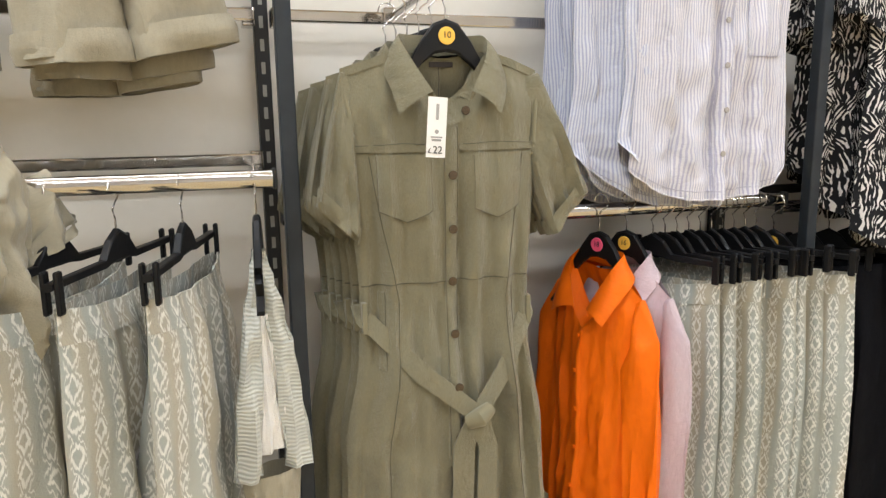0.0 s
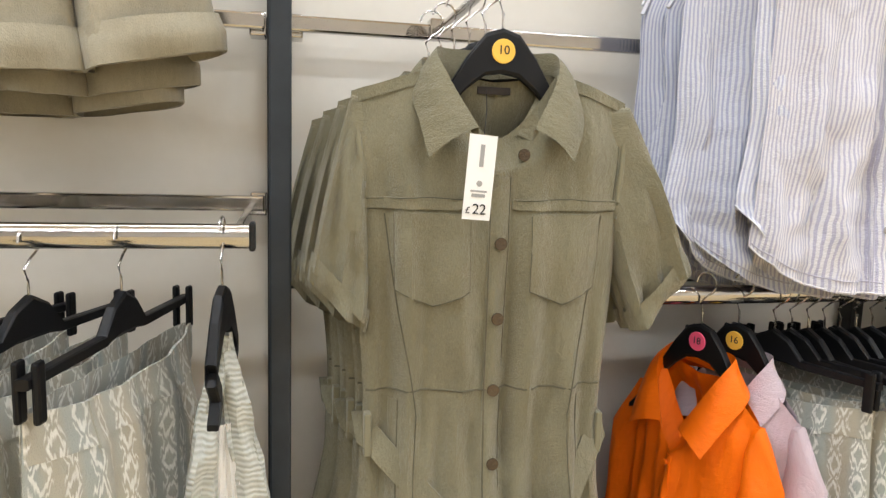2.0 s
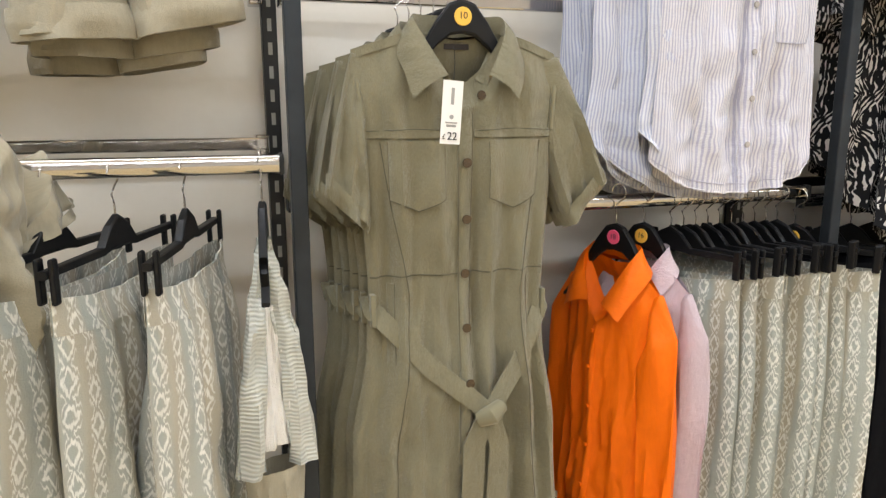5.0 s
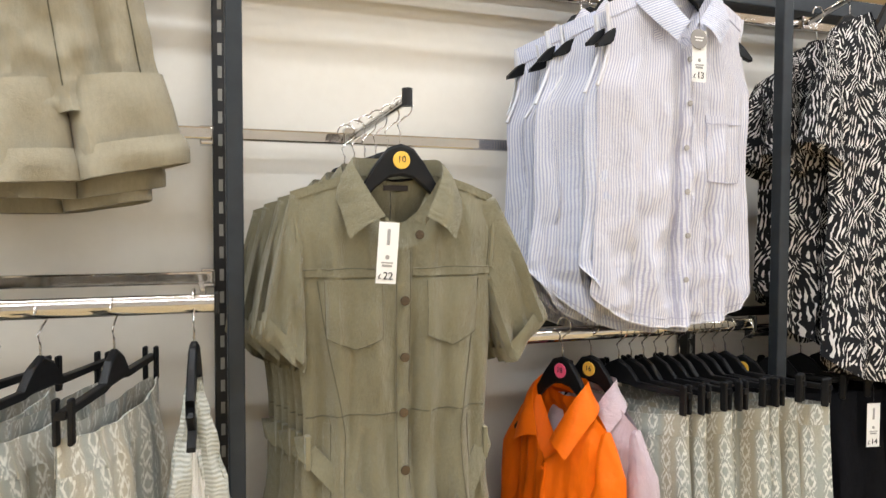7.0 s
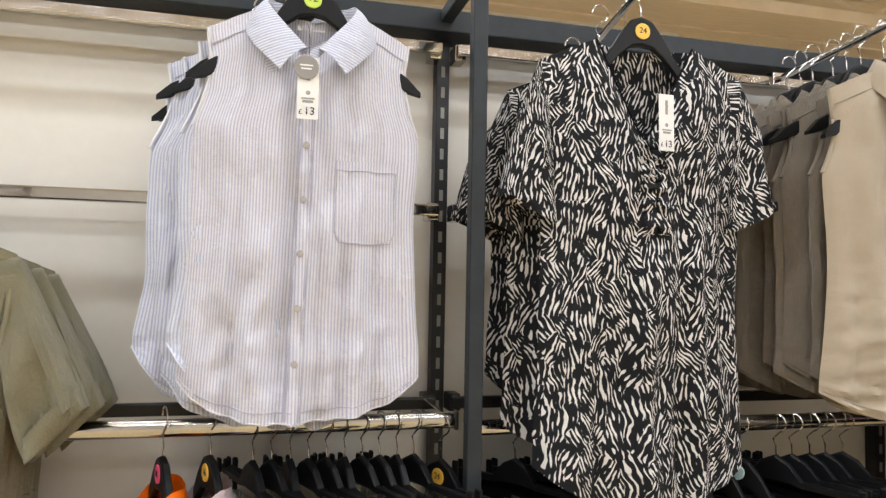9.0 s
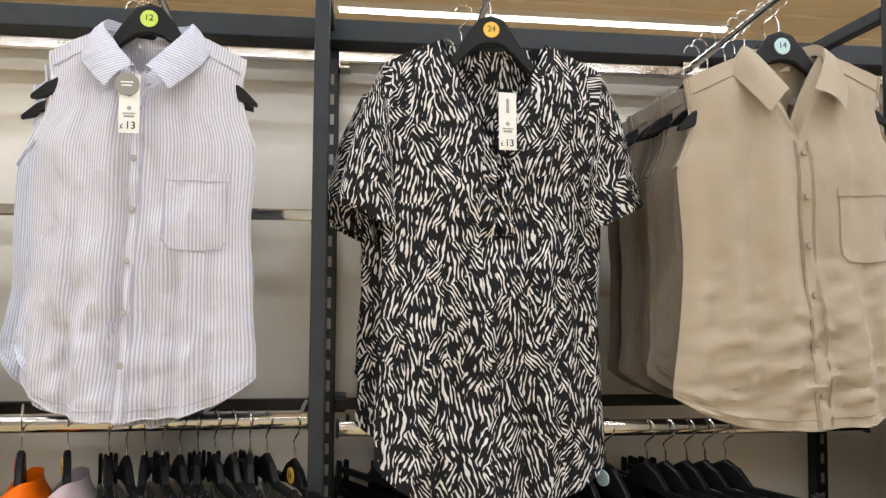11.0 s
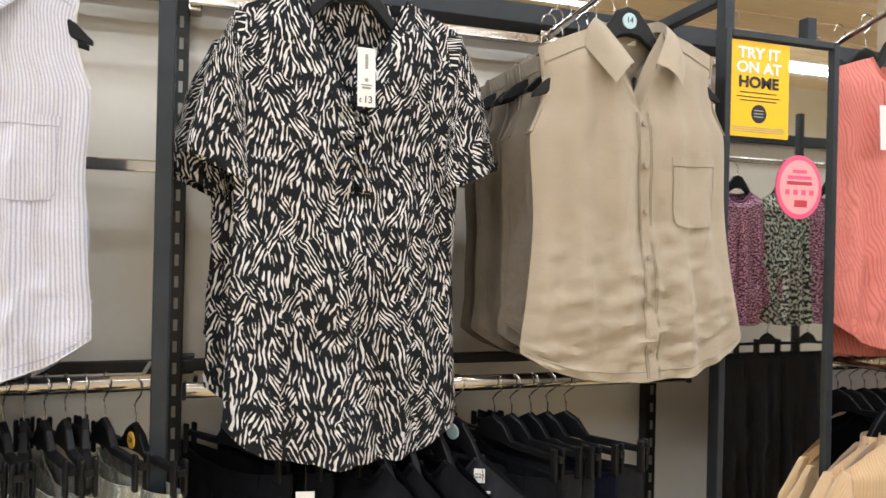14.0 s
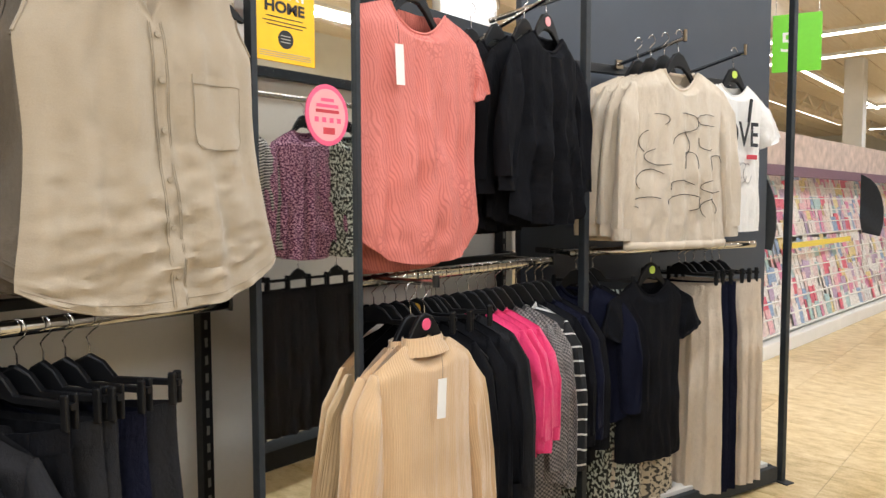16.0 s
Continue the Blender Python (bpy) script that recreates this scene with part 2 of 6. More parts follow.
NAVY_CLOTH = cloth("navy_cloth", (0.007, 0.008, 0.020), 0.7, 0.85, 0.3, 0.01, gloss=0.1)
PINK = cloth("hot_pink_cloth", (0.80, 0.045, 0.17), 0.85)
ECRU = cloth("ecru_sweatshirt_fleece", (0.60, 0.51, 0.40), 0.88)
WHITE_CLOTH = cloth("white_jersey", (0.74, 0.71, 0.67), 0.9)
CREAM_CLOTH = cloth("cream_trouser_cloth", (0.66, 0.55, 0.43), 0.86)
HOUND = checked("grey_houndstooth", (0.06, 0.055, 0.055), (0.42, 0.38, 0.36))
BARRED = bars("black_white_barred_knit", (0.012, 0.012, 0.014), (0.7, 0.68, 0.65), 0.055, 0.13)
SNAKE = brush_print("cream_fan_print", (0.06, 0.055, 0.05), (0.62, 0.55, 0.44), 60, 60, 0.45, 0.08)
PURPLE = brush_print("purple_speckled_print", (0.09, 0.012, 0.06), (0.62, 0.34, 0.44), 150, 120, 0.52, 0.06)
MONO_SPECK = brush_print("white_green_speckled_print", (0.015, 0.018, 0.014), (0.55, 0.58, 0.5), 110, 60, 0.52, 0.06)
FINE_STRIPE = bars("fine_black_white_stripe", (0.03, 0.03, 0.03), (0.62, 0.6, 0.56), 0.014, 0.45)

CHROME = plain("chrome", (0.50, 0.485, 0.47), 0.09, 1.0, 0.08, 8)
WIRE = plain("hanger_wire", (0.62, 0.6, 0.58), 0.25, 1.0)
FRAME = plain("slate_powder_coat", (0.024, 0.029, 0.035), 0.45, 0.0, 0.18, gloss=0.3)
BLACK_METAL = plain("black_metal", (0.014, 0.014, 0.015), 0.4, 0.3)
PLASTIC = plain("black_plastic", (0.005, 0.005, 0.006), 0.46, 0.0, 0.3, gloss=0.25)
PANEL = plain("cream_wall_panel", (0.80, 0.745, 0.64), 0.5, 0.0, 0.04, 2.5)
NAVY_PANEL = plain("slate_blue_panel", (0.035, 0.045, 0.062), 0.45, 0.0, 0.12, 3)
PAPER = plain("white_card", (0.80, 0.78, 0.76), 0.6, 0.0, 0.03)
INK = plain("black_ink", (0.02, 0.02, 0.022), 0.7)
GREY_INK = plain("grey_ink", (0.33, 0.32, 0.31), 0.7)
YELLOW = plain("yellow_sticker", (0.86, 0.50, 0.07), 0.5, 0, 0.05)
POSTER_YELLOW = plain("yellow_poster_print", (0.90, 0.52, 0.0), 0.45, 0, 0.04)
PINK_STICKER = plain("pink_sticker", (0.83, 0.10, 0.22), 0.5, 0, 0.06)
PALE_PINK = plain("pale_pink_print", (0.86, 0.36, 0.38), 0.5, 0, 0.05)
BLUE_STICKER = plain("pale_blue_sticker", (0.48, 0.66, 0.70), 0.5, 0, 0.05)
LIME = plain("lime_sticker", (0.55, 0.70, 0.10), 0.5, 0, 0.05)
BUTTON_HORN = plain("horn_button", (0.075, 0.048, 0.026), 0.25, 0, 0.5, 300)
STRIPE_SEAM = cloth("lilac_seam", (0.46, 0.45, 0.54), 0.85)
BEIGE_SEAM = cloth("beige_seam", (0.31, 0.26, 0.195), 0.85)
# seams of the packed shirts, darkened with their cloth
BEIGE_SEAM_SHADED = cloth("beige_seam_shaded", (0.19, 0.16, 0.125), 0.85)
BUTTON_TAN = plain("tan_button", (0.36, 0.30, 0.225), 0.3, 0, 0.2, 200)
BUTTON_PEARL = plain("pearl_button", (0.40, 0.37, 0.35), 0.25, 0, 0.2, 200)
LABEL_CLOTH = plain("dark_neck_label", (0.03, 0.022, 0.018), 0.8)
WHITE_PAINT = plain("white_paint", (0.78, 0.76, 0.73), 0.55, 0, 0.05, 4)
GREEN_SIGN = plain("green_sign", (0.16, 0.62, 0.02), 0.4, 0, 0.04)
RED_PRINT = plain("red_print", (0.55, 0.05, 0.07), 0.8)
GREY_DISC = plain("grey_card", (0.27, 0.25, 0.24), 0.6, 0, 0.08)


# ---------------------------------------------------------------- mesh helpers
def part(name, bm, material, parent=None, label="", smooth=False, m=None):
    """Links a bmesh as one mesh object under a thing."""
    data = bpy.data.meshes.new(name)
    bm.to_mesh(data)
    bm.free()
    for p in data.polygons:
        p.use_smooth = smooth
    if smooth:
        data.set_sharp_from_angle(angle=radians(48))
    if material:
        data.materials.append(material)
    ob = new(name, data)
    if parent:
        ob.parent = parent
    if m is not None:
        ob.matrix_basis = m
    if label:
        tagged(ob, label)
    return ob


def thing(name, m, label, category, group="", kind=""):
    ob = new(name)
    ob.empty_display_size = 0.05
    ob.matrix_basis = m
    return tagged(ob, label, category, group, kind)


def box(x0, x1, y0, y1, z0, z1, bevel=0.0, bm=None):
    bm = bm or bmesh.new()
    made = bmesh.ops.create_cube(bm, size=1, matrix=Matrix.Translation(((x0 + x1) / 2, (y0 + y1) / 2, (z0 + z1) / 2)) @ Matrix.Diagonal((x1 - x0, y1 - y0, z1 - z0, 1)))
    if bevel:
        edges = {e for v in made["verts"] for e in v.link_edges}
        bmesh.ops.bevel(bm, geom=list(edges), offset=bevel, segments=2, affect="EDGES", profile=0.5)
    return bm


def tube(points, radius, sides=8, bm=None, flat=1.0, caps=True):
    """A round bar along a line of points; radius may be a list."""
    bm = bm or bmesh.new()
    pts = [Vector(p) for p in points]
    rings = []
    up = Vector((0, 0, 1))
    for i, p in enumerate(pts):
        way = (pts[min(i + 1, len(pts) - 1)] - pts[max(i - 1, 0)]).normalized()
        side = way.cross(up)
        if side.length < 0.05:
            side = way.cross(Vector((0, 1, 0)))
        side.normalize()
        top = side.cross(way).normalized()
        r = radius[i] if isinstance(radius, (list, tuple)) else radius
        rings.append([bm.verts.new(p + side * (r * flat * math.cos(a)) + top * (r * math.sin(a))) for a in [2 * math.pi * k / sides for k in range(sides)]])
    for a, b in zip(rings, rings[1:]):
        for k in range(sides):
            bm.faces.new((a[k], a[(k + 1) % sides], b[(k + 1) % sides], b[k]))
    if caps:
        bm.faces.new(list(reversed(rings[0])))
        bm.faces.new(rings[-1])
    return bm


def disc(radius, thick, sides=20, squash=1.0, bm=None, at=(0, 0, 0)):
    """A round plate that faces -y, its front at y = -thick."""
    bm = bm or bmesh.new()
    rings = []
    for r, y in ((radius, 0), (radius, -thick * 0.7), (radius * 0.93, -thick)):
        rings.append([bm.verts.new((at[0] + r * math.cos(a), at[1] + y, at[2] + squash * r * math.sin(a))) for a in [2 * math.pi * k / sides for k in range(sides)]])
    for a, b in zip(rings, rings[1:]):
        for k in range(sides):
            bm.faces.new((a[k], a[(k + 1) % sides], b[(k + 1) % sides], b[k]))
    bm.faces.new(rings[-1])
    bm.faces.new(list(reversed(rings[0])))
    return bm


def lettering(text, size, material, parent, at, squeeze=1.0, depth=0.0004, name="lettering", turn=0, bold=0.0):
    """Letters of the built-in font, centred at a point, facing -y."""
    curve = bpy.data.curves.new("letters", "FONT")
    curve.offset = bold
    curve.body, curve.size, curve.extrude, curve.align_x, curve.align_y = text, size, depth, "CENTER", "CENTER"
    tmp = bpy.data.objects.new("letters", curve)
    scene.collection.objects.link(tmp)
    data = bpy.data.meshes.new_from_object(tmp.evaluated_get(bpy.context.evaluated_depsgraph_get()))
    bpy.data.objects.remove(tmp)
    data.materials.clear()
    data.materials.append(material)
    ob = new(name, data)
    ob.parent = parent
    ob.matrix_basis = pose(*at, 90, 0, 0) @ pose(0, 0, 0, 0, 0, turn) @ Matrix.Diagonal((squeeze, 1, 1, 1))
    return ob


def smooth_steps(stops, t):
    """Interpolates a list of (place, value) softly."""
    if t <= stops[0][0]:
        return stops[0][1]
    for (a, x), (b, y) in zip(stops, stops[1:]):
        if t <= b:
            f = (t - a) / (b - a)
            return x + (y - x) * f * f * (3 - 2 * f)
    return stops[-1][1]


class Shell:
    """The body of a hanging garment: a front and a back sheet that meet at the side seams.
    x to its left hand side, -y its front; the neck's top is at the origin."""

    def __init__(self, length, widths, depths, neck=0.075, dip_front=0.09, dip_back=0.015, drop=0.045, hem=0.0, folds=0.008, seed=1, vee=1.6, crease=0.0, sway=0.0, top=0.0, pleat=0.0):
        self.length, self.widths, self.depths, self.neck, self.dip_front, self.dip_back, self.drop = length, widths, depths, neck, dip_front, dip_back, drop
        self.hem, self.folds, self.vee, self.sway, self.top, self.crease, self.pleat = hem, folds, vee, sway, top, crease, pleat
        rnd = random.Random(seed)
        self.waves = [(rnd.uniform(1.5, 9.0), rnd.uniform(0, 6.3), rnd.uniform(-1.5, 1.5), rnd.uniform(0.4, 1.0)) for _ in range(6)]
        self.seed = seed * 3.7

    def fold(self, s, v, back):
        ramp = min(1, 0.15 + v * 1.25)
        y = sum(a * math.sin(k * math.pi * s + p + d * v * 2 + (2.1 if back else 0)) for k, p, d, a in self.waves) / 2.6
        y += 1.1 * noise.noise((s * 3.2 + self.seed, v * 4.5, 4.0 if back else 0.0)) + 0.5 * noise.noise((s * 9 + self.seed, v * 11, 9.0)) + 0.22 * noise.noise((s * 17 + self.seed, v * 30, 3.0))
        wrinkle = self.crease * max(0.0, min(1.0, (v - 0.45) * 2.5)) * (0.6 * noise.noise((s * 2.6 + self.seed, v * 30 + 3 * s, 5.0)) + 0.5 * noise.noise((s * 5 + self.seed, v * 52 - 4 * s, 7.0)))
        gather = 0.0
        if self.pleat:
            gather = self.pleat * min(1.0, v * 7.0) * (abs(math.sin(8.2 * s + self.seed + 0.5 * math.sin(3.0 * v + self.seed) + (1.3 if back else 0))) - 0.6)
        return y * 1.35 * self.folds * ramp + wrinkle + gather

    def at(self, s, v, back=False, off=0.0):
        a = min(1.0, abs(s))
        w = smooth_steps(self.widths, v)
        n = self.neck / smooth_steps(self.widths, 0)
        dip = self.dip_back if back else self.dip_front
        zt = -dip * (1 - (a / n) ** self.vee) if a < n else -self.drop * ((a - n) / (1 - n)) ** 1.1
        zb = -self.length + (self.hem * a ** 3 if self.hem > 0 else self.hem * (1 - a * a))
        reach = max(0.14, 1.7 * max(self.dip_front, self.drop) / self.length)
        f = min(1.0, v / reach)
        z = -self.length * v + zt * (1 - f * f * (3 - 2 * f)) + (zb + self.length) * max(0.0, (v - 0.72) / 0.28) ** 2
        dep = smooth_steps(self.depths, v)
        y = dep * max(0.0, 1 - a ** 2.4) ** 0.75 + off
        f = self.fold(s, v, back) * (1 - a ** 6)
        x = s * w + self.sway * v * (1 - a * a) + 0.3 * self.folds * noise.noise((v * 6 + self.seed, a * 2, 2.0)) * (1 if a > 0.9 else 0)
        return Vector((x, (y if back else -y) + f, z + self.top))

    def mesh(self, ns=44, nv=60):
        bm = bmesh.new()
        uv = bm.loops.layers.uv.new("UVMap")
        for back in (False, True):
            grid = [[bm.verts.new(self.at(-1 + 2 * i / ns, j / nv, back)) for i in range(ns + 1)] for j in range(nv + 1)]
            for j in range(nv):
                for i in range(ns):
                    vs = (grid[j][i], grid[j][i + 1], grid[j + 1][i + 1], grid[j + 1][i])
                    f = bm.faces.new(tuple(reversed(vs)) if not back else vs)
                    for loop in f.loops:
                        s = -1 + 2 * ((i + 1) if loop.vert in (grid[j][i + 1], grid[j + 1][i + 1]) else i) / ns
                        wid = 0.75 * smooth_steps(self.widths, 0.5) + 0.25 * smooth_steps(self.widths, 1.0)
                        loop[uv].uv = (s * wid + (1.3 if back else 0.0), loop.vert.co.z)
        bmesh.ops.remove_doubles(bm, verts=bm.verts[:], dist=0.0004)
        return bm

    def patch(self, s0, s1, v0, v1, off=0.003, ns=8, nv=10, foot=None, back=False):
        """A raised piece on the front: placket, pocket, yoke seam. foot(f): extra v at the lower edge, f from 0 to 1 across."""
        bm = bmesh.new()
        uv = bm.loops.layers.uv.new("UVMap")
        grid, base = [], []
        for j in range(nv + 1):
            row, low = [], []
            for i in range(ns + 1):
                f = i / ns
                s, v = s0 + (s1 - s0) * f, v0 + (v1 + (foot(f) if foot else 0) - v0) * j / nv
                rim = i in (0, ns) or j in (0, nv)
                p = self.at(s, v, back)
                out = off * 0.5
                row.append(bm.verts.new(p + Vector((0, out if back else -out, 0))))
                if rim:
                    low.append(((j, i), bm.verts.new(p + Vector((0, 0.0012, 0)))))
            grid.append(row)
            base += low
        for j in range(nv):
            for i in range(ns):
                bm.faces.new((grid[j + 1][i], grid[j + 1][i + 1], grid[j][i + 1], grid[j][i]))
        low = dict(base)
        ring = [(0, i) for i in range(ns)] + [(j, ns) for j in range(nv)] + [(nv, i) for i in range(ns, 0, -1)] + [(j, 0) for j in range(nv, 0, -1)]
        for a, b in zip(ring, ring[1:] + ring[:1]):
            bm.faces.new((grid[a[0]][a[1]], grid[b[0]][b[1]], low[b], low[a]))
        for f in bm.faces:
            for loop in f.loops:
                loop[uv].uv = (loop.vert.co.x, loop.vert.co.z)
        return bm


def sleeve(points, radii, flat=0.45, folds=0.006, seed=1, sides=20, across=(1, 0, 0)):
    """A sleeve lofted along a line: an oval that is wide across and thin in depth, with an open end."""
    bm = bmesh.new()
    uv = bm.loops.layers.uv.new("UVMap")
    pts = [Vector(p) for p in points]
    n = 14
    rings = []
    for j in range(n + 1):
        t = j / n * (len(pts) - 1)
        i = min(int(t), len(pts) - 2)
        p = pts[i].lerp(pts[i + 1], t - i)
        way = (pts[i + 1] - pts[i]).normalized()
        r = radii[i] + (radii[i + 1] - radii[i]) * (t - i)
        side = Vector((-way.z, 0, way.x)).normalized()
        deep = way.cross(side).normalized()
        ring = []
        for k in range(sides):
            a = 2 * math.pi * k / sides
            q = r * (1 + 0.5 * folds / 0.03 * noise.noise((math.cos(a) * 2 + seed, math.sin(a) * 2, j * 0.45)))
            ring.append(bm.verts.new(p + side * (q * math.cos(a)) + deep * (q * flat * math.sin(a) + folds * noise.noise((a + seed * 2, j * 0.6, 1)))))
        rings.append(ring)
    for j, (a, b) in enumerate(zip(rings, rings[1:])):
        for k in range(sides):
            f = bm.faces.new((a[k], a[(k + 1) % sides], b[(k + 1) % sides], b[k]))
            for loop in f.loops:
                kk = k + 1 if loop.vert in (a[(k + 1) % sides], b[(k + 1) % sides]) else k
                loop[uv].uv = (kk / sides * 2.6 * max(radii) + 2.0 * seed, loop.vert.co.z)
    bmesh.ops.recalc_face_normals(bm, faces=bm.faces[:])
    return bm


def loft(rings, flat=0.4, folds=0.005, seed=1, sides=28, steps=9):
    """A set-in sleeve: ovals from the armhole to the cuff, each (centre, half width, outward direction) and, if it differs, its share of depth."""
    bm = bmesh.new()
    uv = bm.loops.layers.uv.new("UVMap")
    rows = []
    ovals = [(Vector(r[0]), r[1], Vector(r[2]).normalized(), r[3] if len(r) > 3 else flat) for r in rings]
    for (c0, h0, d0, f0), (c1, h1, d1, f1) in zip(ovals, ovals[1:]):
        for q in range(steps):
            f = q / steps
            rows.append((c0.lerp(c1, f), h0 + (h1 - h0) * f, d0.lerp(d1, f), f0 + (f1 - f0) * f))
    rows.append(ovals[-1])
    grid = []
    for j, (c, h, d, deep) in enumerate(rows):
        grow = j / (len(rows) - 1)
        ring = []
        for k in range(sides):
            a = 2 * math.pi * k / sides
            wave = folds * (0.3 + grow) * (noise.noise((math.cos(a) * 2.2 + seed * 3, math.sin(a) * 1.4, j * 0.11)) * 1.6 + 0.6 * math.sin(3.1 * a + seed + j * 0.12))
            ring.append(bm.verts.new(c + d * (h * math.cos(a)) + Vector((0, 1, 0)) * (h * deep * math.sin(a) + wave * min(1.0, deep / flat))))
        grid.append(ring)
    for a, b in zip(grid, grid[1:]):
        for k in range(sides):
            f = bm.faces.new((a[k], a[(k + 1) % sides], b[(k + 1) % sides], b[k]))
            for loop in f.loops:
                kk = k + 1 if loop.vert in (a[(k + 1) % sides], b[(k + 1) % sides]) else k
                loop[uv].uv = (kk / sides * 0.32 + seed, loop.vert.co.z - 0.4 * abs(loop.vert.co.x))
    bmesh.ops.recalc_face_normals(bm, faces=bm.faces[:])
    return bm


def collar(shell, tip=(0.098, -0.115), fall=0.048, stand=0.028, end=0.03, side=1, dip=None):
    """Half of a shirt collar: from the middle of the back round the neck to its point. tip: how far out and down the point lies."""
    bm = bmesh.new()
    uv = bm.loops.layers.uv.new("UVMap")
    n, rows = 16, 6
    w = shell.neck
    crease = [Vector((0, 0.036, stand)), Vector((w * 0.72, 0.03, stand)), Vector((w * 1.02, 0.0, stand * 0.85)), Vector((w * 0.90, -0.034, -0.014)), Vector((end, -0.057, -(dip or shell.dip_front) * 0.86))]
    outer = [Vector((0, 0.054, -0.014)), Vector((w * 0.95, 0.044, -0.02)), Vector((w + 0.036, 0.002, -0.030)), Vector((w + 0.030, -0.042, -0.074)), Vector((tip[0], -0.072, tip[1]))]

    def along(pts, q):
        t = q * (len(pts) - 1)
        i = min(int(t), len(pts) - 2)
        p0, p1, p2, p3 = pts[max(i - 1, 0)], pts[i], pts[i + 1], pts[min(i + 2, len(pts) - 1)]
        f = t - i
        return 0.5 * (2 * p1 + (p2 - p0) * f + (2 * p0 - 5 * p1 + 4 * p2 - p3) * f * f + (3 * p1 - p0 - 3 * p2 + p3) * f ** 3)

    grid = []
    for i in range(n + 1):
        q = i / n
        a, b = along(crease, q), along(outer, q)
        low = Vector((a.x * 0.97, a.y * 0.9, a.z - stand * 1.3 * (1 - 0.5 * q)))
        row = [low]
        for r in range(rows + 1):
            g = r / rows
            p = a.lerp(b, g) + Vector((0, -0.007 * math.sin(g * math.pi), 0.006 * math.sin(g * math.pi)))
            p.y += 0.003 * noise.noise((q * 5 + side, g * 3, shell.seed))
            row.append(p)
        grid.append([bm.verts.new((p.x * side, p.y, p.z + shell.top)) for p in row])
    for i in range(n):
        for r in range(rows + 1):
            f = bm.faces.new((grid[i][r], grid[i + 1][r], grid[i + 1][r + 1], grid[i][r + 1]))
            for loop in f.loops:
                loop[uv].uv = (loop.vert.co.z + 0.4 * loop.vert.co.x * side, loop.vert.co.x)
    bmesh.ops.recalc_face_normals(bm, faces=bm.faces[:])
    return bm


def button(parent, at, radius, material, name="button"):
    bm = disc(radius, 0.0035, 14)
    for dx in (-0.28, 0.28):
        disc(radius * 0.13, 0.0004, 6, 1, bm, (dx * radius, -0.0034, 0))
    return part(name, bm, material, parent, m=pose(*at))


def swing_tag(at, turn=0.0, price="", width=0.036, height=0.105, lean=0.0, brand=True, group="price tags"):
    """A white card tag on a black loop, hanging in front of a garment."""
    ob = thing("price_tag", pose(*at, 0, lean, turn), f"white card price tag{' reading ' + price + ' pounds' if price else ''} hung from the garment", "price tag", group)
    part("card", box(-width / 2, width / 2, -0.0006, 0.0006, -height, 0, 0.0), PAPER, ob)
    part("loop", tube([(0, 0, -0.006), (0.001, 0.002, 0.03), (-0.002, 0.004, 0.058)], 0.0006, 5), INK, ob, "thin black thread")
    if brand:
        part("brand_mark", box(-0.0028, 0.0028, -0.0012, -0.0004, -0.040, -0.012), GREY_INK, ob)
        part("small_print", box(-0.009, 0.009, -0.0012, -0.0004, -0.078, -0.074, bm=box(-0.011, 0.011, -0.0012, -0.0004, -0.072, -0.0695)), GREY_INK, ob)
        part("emblem", disc(0.004, 0.001, 10, bm=None, at=(0, 0, -0.061)), GREY_INK, ob)
    if price:
        lettering(price, 0.019, INK, ob, (0.003, -0.0014, -height + 0.013))
        lettering("£", 0.012, INK, ob, (-0.0125, -0.0014, -height + 0.0115))
    return ob


# ---------------------------------------------------------------- hangers
def hook_points(rise=0.075, r=0.019):
    pts = [(0, 0, 0), (0, 0, rise * 0.35), (-0.006, 0, rise * 0.55), (0.006, 0, rise * 0.72)]
    return pts + [(0.0 - r * math.cos(a) + 0.004, 0, rise + r * math.sin(a)) for a in [math.pi * (-0.25 + 1.25 * k / 9) * -1 + math.pi for k in range(10)]]


